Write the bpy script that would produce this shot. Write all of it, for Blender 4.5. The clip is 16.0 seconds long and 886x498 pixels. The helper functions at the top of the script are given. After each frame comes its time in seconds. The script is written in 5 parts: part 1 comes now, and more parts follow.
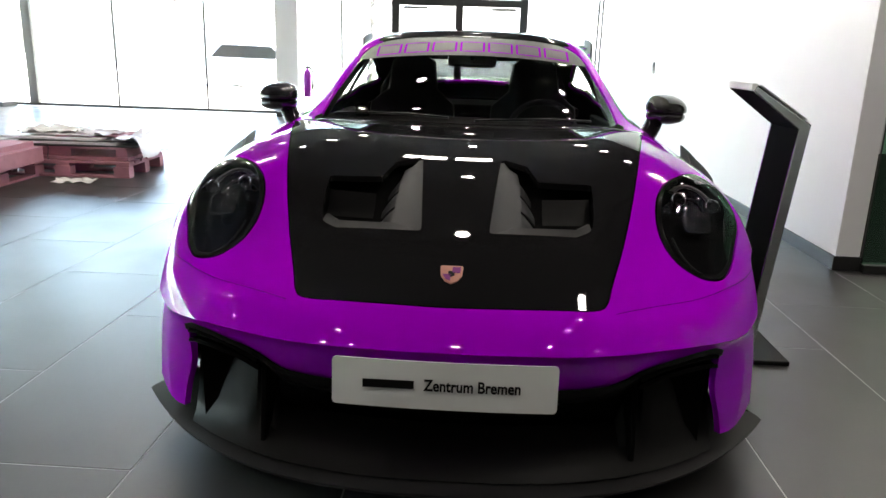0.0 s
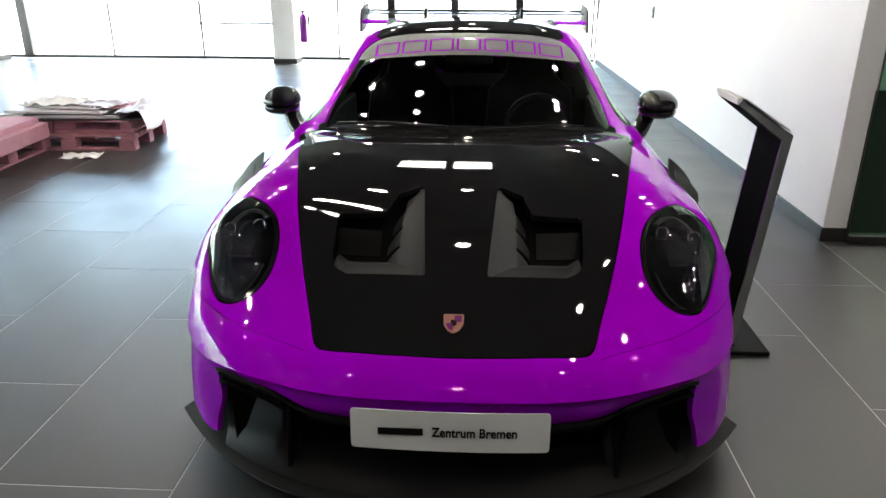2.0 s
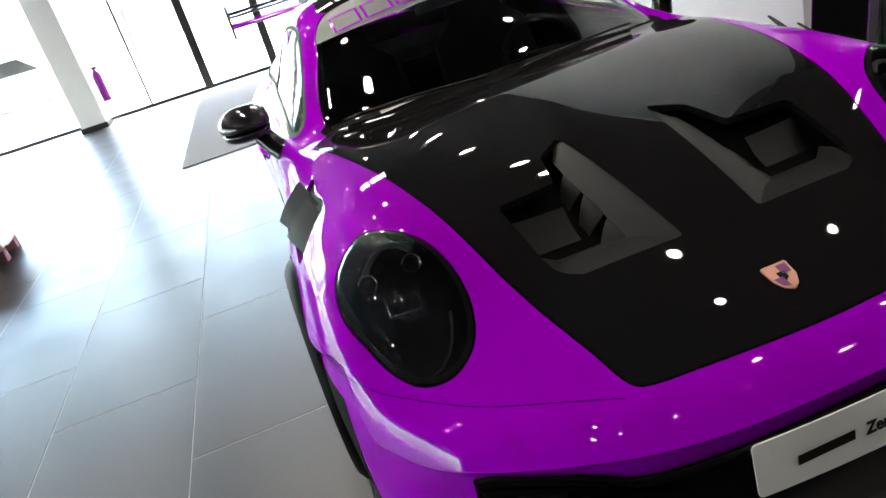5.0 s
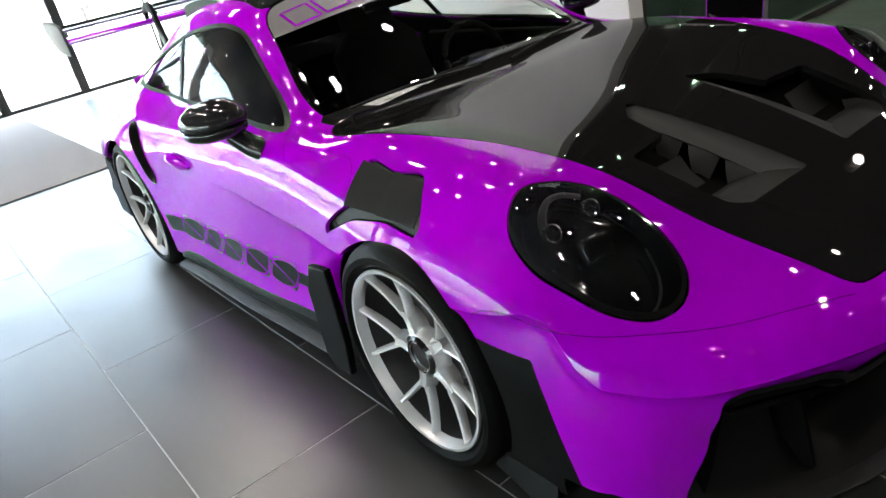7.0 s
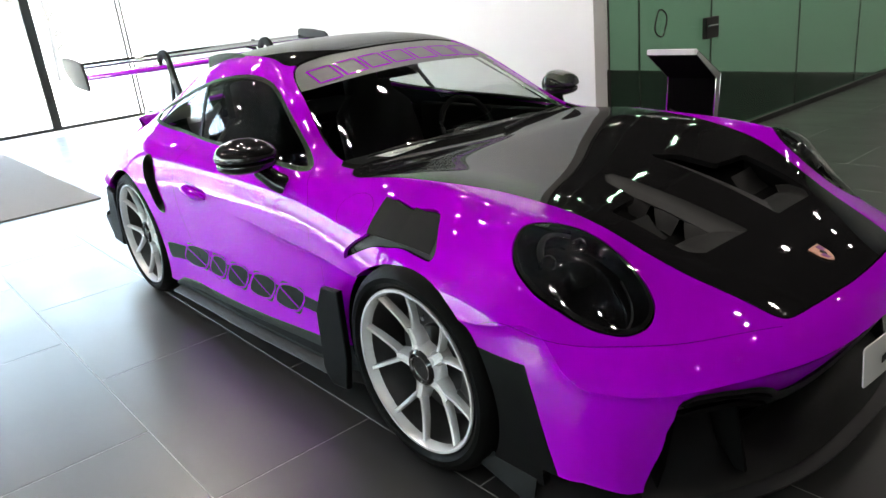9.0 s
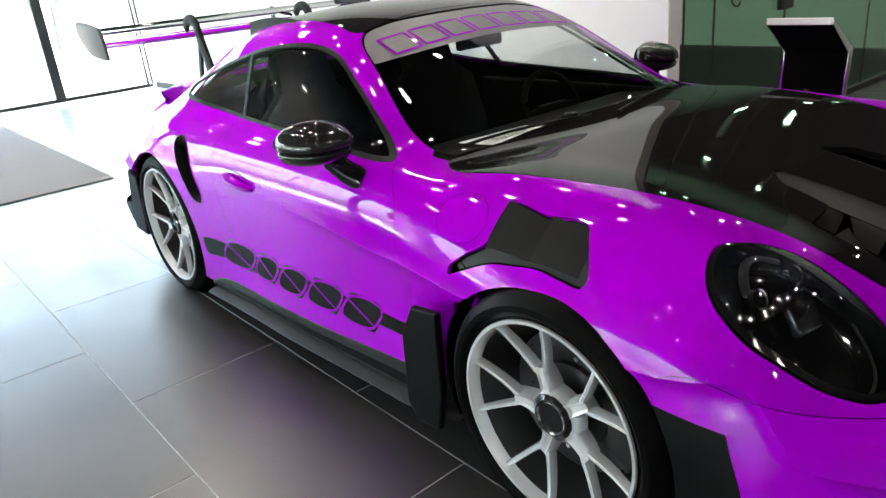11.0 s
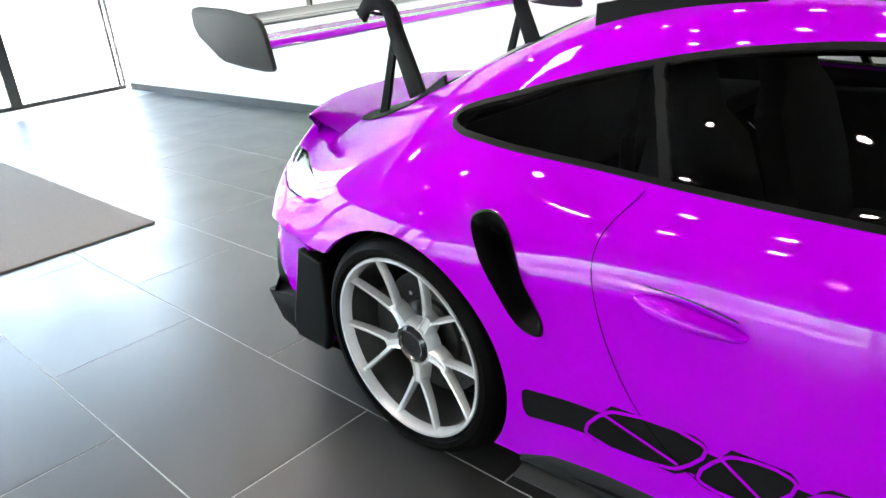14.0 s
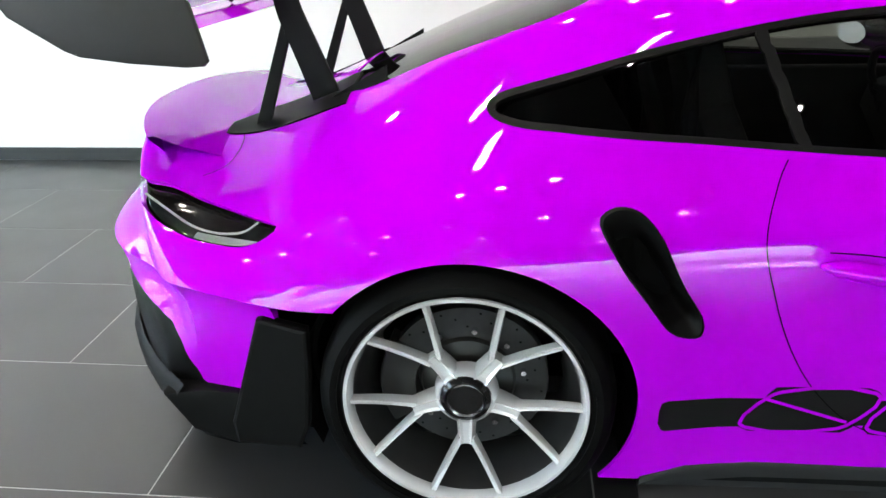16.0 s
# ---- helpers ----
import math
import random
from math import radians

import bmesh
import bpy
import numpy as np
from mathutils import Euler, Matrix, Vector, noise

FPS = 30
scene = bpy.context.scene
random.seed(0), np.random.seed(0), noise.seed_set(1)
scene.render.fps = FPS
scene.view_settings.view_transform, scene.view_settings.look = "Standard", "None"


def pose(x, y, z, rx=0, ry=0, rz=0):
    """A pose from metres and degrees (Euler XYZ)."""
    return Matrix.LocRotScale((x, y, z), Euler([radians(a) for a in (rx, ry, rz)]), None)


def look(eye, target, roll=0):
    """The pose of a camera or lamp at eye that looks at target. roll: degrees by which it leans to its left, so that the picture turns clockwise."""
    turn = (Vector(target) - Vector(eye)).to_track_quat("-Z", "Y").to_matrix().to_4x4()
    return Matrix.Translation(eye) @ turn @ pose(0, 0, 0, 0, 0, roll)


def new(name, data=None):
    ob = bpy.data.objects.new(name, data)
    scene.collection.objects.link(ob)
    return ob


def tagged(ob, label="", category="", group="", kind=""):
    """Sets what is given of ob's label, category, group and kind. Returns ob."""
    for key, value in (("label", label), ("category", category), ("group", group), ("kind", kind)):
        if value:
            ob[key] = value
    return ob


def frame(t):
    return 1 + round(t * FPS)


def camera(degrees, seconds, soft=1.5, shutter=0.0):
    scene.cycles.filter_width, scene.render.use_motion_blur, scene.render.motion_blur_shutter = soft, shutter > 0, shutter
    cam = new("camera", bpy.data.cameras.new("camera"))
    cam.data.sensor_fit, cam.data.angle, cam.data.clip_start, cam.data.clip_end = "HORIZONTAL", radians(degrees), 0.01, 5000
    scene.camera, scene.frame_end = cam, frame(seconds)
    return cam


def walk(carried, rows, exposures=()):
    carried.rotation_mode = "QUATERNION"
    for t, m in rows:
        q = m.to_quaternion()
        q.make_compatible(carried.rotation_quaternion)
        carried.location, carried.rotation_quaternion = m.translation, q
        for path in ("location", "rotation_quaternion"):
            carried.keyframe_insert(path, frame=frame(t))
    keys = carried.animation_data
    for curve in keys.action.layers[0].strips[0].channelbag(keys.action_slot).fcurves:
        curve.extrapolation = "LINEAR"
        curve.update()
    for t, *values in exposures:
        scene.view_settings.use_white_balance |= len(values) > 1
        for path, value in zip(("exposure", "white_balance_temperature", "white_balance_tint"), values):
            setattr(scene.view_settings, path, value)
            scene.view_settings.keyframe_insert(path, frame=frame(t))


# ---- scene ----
cam = camera(63.2, 16.0)
PATH = [
    (0, (0.058, -2.543, 1.146), (-0.033, -0.612, 0.63), 1.8),
    (0.5, (0.057, -2.579, 1.374), (-0.042, -0.723, 0.637), 0.7),
    (1, (0.061, -2.604, 1.521), (-0.051, -0.739, 0.807), -0.3),
    (1.5, (0.062, -2.607, 1.527), (-0.04, -0.742, 0.812), -0.0),
    (2, (0.059, -2.608, 1.524), (-0.034, -0.742, 0.81), 0.2),
    (2.5, (0.061, -2.603, 1.512), (-0.022, -0.738, 0.796), -0.4),
    (3, (0.054, -2.555, 1.494), (-0.021, -0.683, 0.794), -1.5),
    (3.5, (-0.129, -2.443, 1.464), (-0.196, -0.581, 0.736), -3.2),
    (4, (-0.388, -2.337, 1.454), (-0.374, -0.468, 0.743), -6.2),
    (4.2, (-0.481, -2.261, 1.438), (-0.456, -0.397, 0.713), -8.6),
    (6.3, (-1.429, -1.525, 1.391), (-0.604, 0.074, 0.517), -20.8),
    (6.5, (-1.547, -1.541, 1.411), (-0.651, 0.031, 0.559), -17.4),
    (7, (-1.707, -1.457, 1.401), (-0.703, 0.061, 0.571), -12.9),
    (7.5, (-1.929, -1.514, 1.45), (-0.786, -0.057, 0.693), -9.1),
    (8, (-2.081, -1.627, 1.476), (-0.865, -0.198, 0.783), -7.1),
    (8.2, (-2.064, -1.643, 1.47), (-0.861, -0.193, 0.799), -7.5),
    (10.3, (-2.11, -1.441, 1.409), (-0.917, 0.02, 0.744), -4.4),
    (10.5, (-2.075, -1.336, 1.406), (-0.881, 0.122, 0.736), -6.1),
    (11, (-2.018, -1.029, 1.414), (-0.847, 0.418, 0.684), -5.6),
    (11.5, (-2.032, -0.695, 1.428), (-0.866, 0.758, 0.703), -5.8),
    (12, (-1.983, -0.369, 1.409), (-0.815, 1.078, 0.674), -5.4),
    (12.5, (-1.959, -0.003, 1.414), (-0.788, 1.438, 0.671), -4.9),
    (13, (-2.027, 0.32, 1.427), (-0.795, 1.71, 0.685), -4.4),
    (13.5, (-2.05, 0.705, 1.425), (-0.784, 2.059, 0.674), -6.1),
    (14, (-2.11, 1.061, 1.418), (-0.808, 2.37, 0.648), -5.4),
    (14.5, (-2.169, 1.427, 1.423), (-0.711, 2.536, 0.622), -4.4),
    (15, (-2.185, 1.763, 1.403), (-0.613, 2.675, 0.568), -4.8),
    (15.5, (-2.272, 2.078, 1.37), (-0.521, 2.601, 0.558), -2.8),
    (16, (-2.282, 2.352, 1.351), (-0.463, 2.556, 0.546), -1.6),
]
walk(cam, [(t, look(eye, aim, roll)) for t, eye, aim, roll in PATH], [(0.0, 5.1, 7000, 12), (16.0, 5.1, 7000, 12)])


# ---- world, exposure, large lights ----
world = bpy.data.worlds.new("sky")
scene.world = world
world.use_nodes = True
wn = world.node_tree.nodes
sky = wn.new("ShaderNodeTexSky")
sky.sky_type, sky.sun_disc = "NISHITA", False
sky.sun_elevation, sky.sun_rotation = radians(45), radians(90)
sky.dust_density, sky.ozone_density = 4.0, 0.6
world.node_tree.links.new(sky.outputs[0], wn["Background"].inputs[0])
wn["Background"].inputs[1].default_value = 0.14
sun = new("sun", bpy.data.lights.new("sun", "SUN"))
sun.data.energy, sun.data.angle, sun.data.color = 1.5, radians(10), (1, 0.97, 0.92)
sun.matrix_world = look((30, 0, 30), (0, 0, 0))


# ---- materials ----
def mat(name, colour, rough=0.5, metal=0.0, coat=0.0, spread=0.0, scale=8.0, bump=0.0, bump_scale=60.0, rough_spread=0.0, spec=0.5):
    m = bpy.data.materials.new(name)
    m.use_nodes = True
    nt, b = m.node_tree, m.node_tree.nodes["Principled BSDF"]
    b.inputs["Base Color"].default_value = (*colour, 1)
    b.inputs["Roughness"].default_value = rough
    b.inputs["Metallic"].default_value = metal
    b.inputs["Coat Weight"].default_value = coat
    b.inputs["Coat Roughness"].default_value = 0.022
    b.inputs["Coat IOR"].default_value = 1.40
    b.inputs["Specular IOR Level"].default_value = spec
    if spread or bump or rough_spread:
        tc = nt.nodes.new("ShaderNodeTexCoord")
        n1 = nt.nodes.new("ShaderNodeTexNoise")
        n1.inputs["Scale"].default_value, n1.inputs["Detail"].default_value = scale, 6
        nt.links.new(tc.outputs["Object"], n1.inputs["Vector"])
        if spread:
            mix = nt.nodes.new("ShaderNodeMix")
            mix.data_type = "RGBA"
            mix.inputs["A"].default_value = (*[max(0, c * (1 - spread)) for c in colour], 1)
            mix.inputs["B"].default_value = (*[min(1, c * (1 + spread)) for c in colour], 1)
            nt.links.new(n1.outputs["Fac"], mix.inputs["Factor"])
            nt.links.new(mix.outputs["Result"], b.inputs["Base Color"])
        if rough_spread:
            mr = nt.nodes.new("ShaderNodeMapRange")
            mr.inputs["From Min"].default_value, mr.inputs["From Max"].default_value = 0.3, 0.7
            mr.inputs["To Min"].default_value, mr.inputs["To Max"].default_value = rough - rough_spread, rough + rough_spread
            nt.links.new(n1.outputs["Fac"], mr.inputs["Value"])
            nt.links.new(mr.outputs["Result"], b.inputs["Roughness"])
        if bump:
            n2 = nt.nodes.new("ShaderNodeTexNoise")
            n2.inputs["Scale"].default_value, n2.inputs["Detail"].default_value = bump_scale, 4
            nt.links.new(tc.outputs["Object"], n2.inputs["Vector"])
            bp = nt.nodes.new("ShaderNodeBump")
            bp.inputs["Strength"].default_value, bp.inputs["Distance"].default_value = bump, 0.002
            nt.links.new(n2.outputs["Fac"], bp.inputs["Height"])
            nt.links.new(bp.outputs["Normal"], b.inputs["Normal"])
    return m


def glass(name, tint, rough=0.0, gloss=0.06):
    """Thin glass: tinted see-through with a mirror coat by Fresnel."""
    m = bpy.data.materials.new(name)
    m.use_nodes = True
    nt = m.node_tree
    nt.nodes.remove(nt.nodes["Principled BSDF"])
    out = nt.nodes["Material Output"]
    tr, gl, mix, lw, pw, fr = [nt.nodes.new("ShaderNode" + k) for k in ("BsdfTransparent", "BsdfGlossy", "MixShader", "LayerWeight", "Math", "Math")]
    tr.inputs["Color"].default_value = (*tint, 1)
    gl.inputs["Roughness"].default_value = rough
    lw.inputs["Blend"].default_value = 0.5
    pw.operation, fr.operation = "POWER", "MULTIPLY_ADD"
    pw.inputs[1].default_value, fr.inputs[1].default_value, fr.inputs[2].default_value = 5.0, 0.94, gloss
    nt.links.new(lw.outputs["Facing"], pw.inputs[0])
    nt.links.new(pw.outputs[0], fr.inputs[0])
    nt.links.new(fr.outputs[0], mix.inputs[0])
    nt.links.new(tr.outputs[0], mix.inputs[1])
    nt.links.new(gl.outputs[0], mix.inputs[2])
    nt.links.new(mix.outputs[0], out.inputs["Surface"])
    return m


def glow(name, colour, strength):
    m = bpy.data.materials.new(name)
    m.use_nodes = True
    b = m.node_tree.nodes["Principled BSDF"]
    b.inputs["Base Color"].default_value = (*colour, 1)
    b.inputs["Emission Color"].default_value = (*colour, 1)
    b.inputs["Emission Strength"].default_value = strength
    return m


PAINT = mat("purple_paint", (0.42, 0.0, 0.66), 0.5, 0.0, 0.85, 0.03, 900, spec=0.0)
CARBON = mat("clear_coated_carbon", (0.010, 0.0098, 0.0104), 0.4, 0.0, 0.55, 0.3, 500, spec=0.0)
MATT = mat("matt_black_plastic", (0.006, 0.006, 0.0062), 0.46, spread=0.2, scale=30, bump=0.15, bump_scale=900, spec=0.08)
DARKPL = mat("black_bumper_plastic", (0.004, 0.004, 0.0042), 0.38, spread=0.2, scale=30, bump=0.1, bump_scale=900, spec=0.16)
GREYPL = mat("dark_grey_plastic", (0.020, 0.020, 0.021), 0.5, spread=0.12, scale=30, bump=0.12, bump_scale=900, spec=0.25)
GLOSS = mat("gloss_black", (0.010, 0.010, 0.0105), 0.06, spread=0.1)
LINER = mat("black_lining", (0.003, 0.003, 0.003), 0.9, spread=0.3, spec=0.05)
RUBBER = mat("tyre_rubber", (0.0035, 0.0035, 0.0035), 0.45, spread=0.25, scale=14, bump=0.25, bump_scale=300, spec=0.05)
SILVER = mat("silver_alloy", (0.84, 0.84, 0.85), 0.24, 0.50, spread=0.04, scale=40)
DARKM = mat("dark_wheel_barrel", (0.03, 0.03, 0.031), 0.4, 0.4, spread=0.15, scale=20)
DISC = mat("brake_disc_steel", (0.035, 0.035, 0.036), 0.40, 0.6, spread=0.25, scale=40)
CALIPER = mat("black_caliper", (0.012, 0.012, 0.012), 0.3, coat=0.5, spread=0.2)
CHROME = mat("bright_metal", (0.75, 0.75, 0.76), 0.15, 1.0, rough_spread=0.05)
SCREEN = glass("windscreen_glass", (0.86, 0.89, 0.87), 0.008)
TINT = glass("tinted_glass", (0.72, 0.75, 0.73), 0.008)
REARG = glass("dark_rear_glass", (0.10, 0.105, 0.105), 0.012)
OFFICE = glass("green_office_glass", (0.58, 0.84, 0.70), 0.01)
LENS = glass("lamp_lens", (0.86, 0.87, 0.88), 0.012, 0.09)
PANE = glass("window_glass", (0.93, 0.97, 0.95))
WHITE = mat("white_wall_paint", (0.84, 0.84, 0.83), 0.85, spread=0.03, scale=3, bump=0.08, bump_scale=250)
TILE = mat("grey_floor_tile", (0.034, 0.0336, 0.033), 0.33, spread=0.18, scale=2.2, bump=0.05, bump_scale=220, rough_spread=0.05, spec=1.05)
GROUT = mat("light_grout", (0.50, 0.50, 0.49), 0.9, spread=0.15, scale=20)
BLACKM = mat("black_metal_frame", (0.012, 0.013, 0.012), 0.4, spread=0.2)
SKIRT = mat("grey_skirting", (0.018, 0.0185, 0.018), 0.4, spread=0.2)
CEIL = mat("black_ceiling", (0.012, 0.012, 0.012), 0.9, spread=0.2, scale=4)
PLATEW = mat("white_plate", (0.74, 0.74, 0.72), 0.35, spread=0.02)
INKB = mat("black_print", (0.008, 0.008, 0.008), 0.4, spread=0.1, spec=0.1)
BANNER = mat("silver_film", (0.13, 0.13, 0.135), 0.45, 0.0, spread=0.08, scale=6)
GOLD = mat("gold_enamel", (0.62, 0.30, 0.22), 0.3, 0.5, spread=0.1, scale=80)
REDE = mat("red_enamel", (0.22, 0.02, 0.20), 0.3, spread=0.1, scale=80)
PAPER = mat("white_paper", (0.82, 0.82, 0.80), 0.8, spread=0.03)
PINE = mat("pallet_wood", (0.46, 0.21, 0.25), 0.75, spread=0.25, scale=9, bump=0.3, bump_scale=60)
FILM = mat("wrapped_panels", (0.60, 0.55, 0.56), 0.4, spread=0.3, scale=7)
MATF = mat("door_mat_fibre", (0.25, 0.225, 0.215), 0.95, spread=0.25, scale=120, bump=0.5, bump_scale=400)
DARKSLAB = mat("office_floor_darkener", (0.010, 0.011, 0.010), 0.95, spread=0.3, scale=90, bump=0.4, bump_scale=500, spec=0.05)
REDX = mat("purple_extinguisher", (0.20, 0.012, 0.26), 0.25, coat=0.6, spread=0.05)
SEATM = mat("seat_fabric", (0.006, 0.006, 0.0065), 0.85, spread=0.3, scale=60, bump=0.3, bump_scale=500, spec=0.15)
FARWALL = mat("grey_painted_wall", (0.55, 0.56, 0.55), 0.7, spread=0.05, scale=2)
LAMPG = glow("spot_glow", (1.0, 0.97, 0.93), 7.0)
PANELG = glow("panel_glow", (1.0, 0.98, 0.95), 1.1)
OUTG = mat("outside_paving", (0.55, 0.55, 0.54), 0.8, spread=0.2, scale=0.6)
CLEARL = mat("clear_lamp_lens", (0.30, 0.29, 0.30), 0.22, coat=1.0, spread=0.1, scale=60)
REDL = mat("smoked_lens", (0.007, 0.006, 0.006), 0.08, coat=1.0, rough_spread=0.03)


# ---- building helpers ----
def mesh_ob(name, verts, faces, material, parent=None, normals=None, label="", smooth=True):
    me = bpy.data.meshes.new(name)
    me.from_pydata([tuple(map(float, v)) for v in verts], [], [tuple(map(int, f)) for f in faces])
    me.materials.append(material)
    if smooth:
        me.polygons.foreach_set("use_smooth", [True] * len(me.polygons))
    me.update()
    if normals is not None:
        me.normals_split_custom_set_from_vertices([tuple(map(float, n)) for n in normals])
    ob = new(name, me)
    if parent:
        ob.parent = parent
    if label:
        ob["label"] = label
    return ob


def part(name, bm, material, parent=None, label="", smooth=False, angle=35):
    bmesh.ops.recalc_face_normals(bm, faces=bm.faces[:])
    me = bpy.data.meshes.new(name)
    for f in bm.faces:
        f.smooth = smooth
    if smooth:
        for e in bm.edges:
            if len(e.link_faces) == 2 and e.calc_face_angle(0) > radians(angle):
                e.smooth = False
    bm.to_mesh(me)
    bm.free()
    me.materials.append(material)
    ob = new(name, me)
    if parent:
        ob.parent = parent
    if label:
        ob["label"] = label
    return ob


def box(lo, hi, bevel=0.0, bm=None, m=None, seg=2):
    bm = bm or bmesh.new()
    c = [(a + b) / 2 for a, b in zip(lo, hi)]
    s = [abs(b - a) for a, b in zip(lo, hi)]
    r = bmesh.ops.create_cube(bm, size=1, matrix=(m or Matrix()) @ Matrix.Translation(c) @ Matrix.Diagonal((*s, 1)))
    if bevel:
        es = list({e for v in r["verts"] for e in v.link_edges})
        bmesh.ops.bevel(bm, geom=es, offset=bevel, segments=seg, profile=0.5, affect="EDGES")
    return bm


def prism(outline, axis, a, b, bevel=0.0, bm=None, m=None):
    """Closed 2D outline pushed along an axis (0 x, 1 y, 2 z) from a to b."""
    bm = bm or bmesh.new()
    m = m or Matrix()

    def p3(p, h):
        q = [p[0], p[1]]
        q.insert(axis, h)
        return m @ Vector(q)
    lo = [bm.verts.new(p3(p, a)) for p in outline]
    hi = [bm.verts.new(p3(p, b)) for p in outline]
    n = len(outline)
    fs = [bm.faces.new(lo), bm.faces.new(hi[::-1])]
    fs += [bm.faces.new((lo[i], hi[i], hi[(i + 1) % n], lo[(i + 1) % n])) for i in range(n)]
    bmesh.ops.recalc_face_normals(bm, faces=fs)
    if bevel:
        es = list({e for f in fs[:2] for e in f.edges})
        bmesh.ops.bevel(bm, geom=es, offset=bevel, segments=2, profile=0.5, affect="EDGES")
    return bm


def tube(points, radius, bm=None, sides=10, close=False, flat=1.0):
    """A round bar along points."""
    bm = bm or bmesh.new()
    pts = [Vector(p) for p in points]
    n, rings = len(pts), []
    for i, p in enumerate(pts):
        d = (pts[(i + 1) % n] - pts[i - 1]) if close else (pts[min(i + 1, n - 1)] - pts[max(i - 1, 0)])
        d.normalize()
        a = d.cross(Vector((0, 0, 1)) if abs(d.z) < 0.9 else Vector((1, 0, 0))).normalized()
        b = d.cross(a)
        r = radius[i] if isinstance(radius, (list, tuple)) else radius
        rings.append([bm.verts.new(p + a * r * math.cos(t) + b * r * flat * math.sin(t)) for t in np.linspace(0, 2 * math.pi, sides, endpoint=False)])
    for i in range(n if close else n - 1):
        A, B = rings[i], rings[(i + 1) % n]
        for k in range(sides):
            bm.faces.new((A[k], A[(k + 1) % sides], B[(k + 1) % sides], B[k]))
    if not close:
        bm.faces.new(rings[0][::-1])
        bm.faces.new(rings[-1])
    return bm


def lathe(profile, bm=None, m=None, seg=64, closed=False):
    """Spins (radius, x) pairs round the x axis."""
    bm = bm or bmesh.new()
    m = m or Matrix()
    rings = [[bm.verts.new(m @ Vector((x, r * math.cos(t), r * math.sin(t)))) for t in np.linspace(0, 2 * math.pi, seg, endpoint=False)] for r, x in profile]
    k = len(rings)
    for i in range(k if closed else k - 1):
        A, B = rings[i], rings[(i + 1) % k]
        for j in range(seg):
            bm.faces.new((A[j], A[(j + 1) % seg], B[(j + 1) % seg], B[j]))
    return bm


def empty(name, at=(0, 0, 0), **tags):
    ob = new(name)
    ob.location = at
    ob.empty_display_size = 0.1
    return tagged(ob, **tags)


# ---- room shell ----
WALL_X, BACK_Y, LEFT_X, FRONT_Y, TOP = 2.17, 11.3, -11.0, -9.0, 3.6
PART_Y = 1.64      # glass partition beside the wall's end
FAR_X, ROOM_Y = 7.8, 8.0


def floor():
    ob = part("floor", box((LEFT_X - 0.2, FRONT_Y - 0.2, -0.12), (FAR_X + 0.2, BACK_Y + 0.3, -0.0012)), GROUT)
    tagged(ob, "dark grey large-format stone tile floor with pale joints", "floor", kind="structure")
    w, l, g = 0.608, 1.178, 0.0024
    bm = box((-w / 2 + g, -l / 2 + g, -0.008), (w / 2 - g, l / 2 - g, 0.0))
    bmesh.ops.bevel(bm, geom=[e for e in bm.edges if all(v.co.z > -0.001 for v in e.verts)], offset=0.0008, segments=1, affect="EDGES")
    me = bpy.data.meshes.new("tile")
    bm.to_mesh(me)
    bm.free()
    me.materials.append(TILE)
    spots = []
    for i in range(-17, 14):
        for j in range(-9, 10):
            x, y = -0.88 + w * (i + 0.5), 0.375 + l * (j + 0.5) + (l / 2 if i % 2 == 0 else 0)
            if LEFT_X < x - w / 2 and x + w / 2 < FAR_X and FRONT_Y < y - l / 2 and y + l / 2 < BACK_Y:
                spots.append((abs(x + 0.5) + abs(y - 1.5) * 0.8, x, y))
    spots.sort()
    for _, x, y in spots[:300]:
        t = new("tile", me)
        t.location, t.parent = (x, y, 0), ob
    vs, fs = [], []
    for _, x, y in spots[300:]:
        k = len(vs)
        vs += [(x + a, y + b, -0.0002) for a, b in ((-w / 2 + g, -l / 2 + g), (w / 2 - g, -l / 2 + g), (w / 2 - g, l / 2 - g), (-w / 2 + g, l / 2 - g))]
        fs.append((k, k + 1, k + 2, k + 3))
    rest = mesh_ob("far_tiles", vs, fs, TILE, ob, smooth=False)
    rest["kind"] = "stuff"


def wall(name, lo, hi, material=WHITE, label="smooth white painted plaster wall"):
    return tagged(part(name, box(lo, hi, 0.004), material), label, "wall", kind="structure")


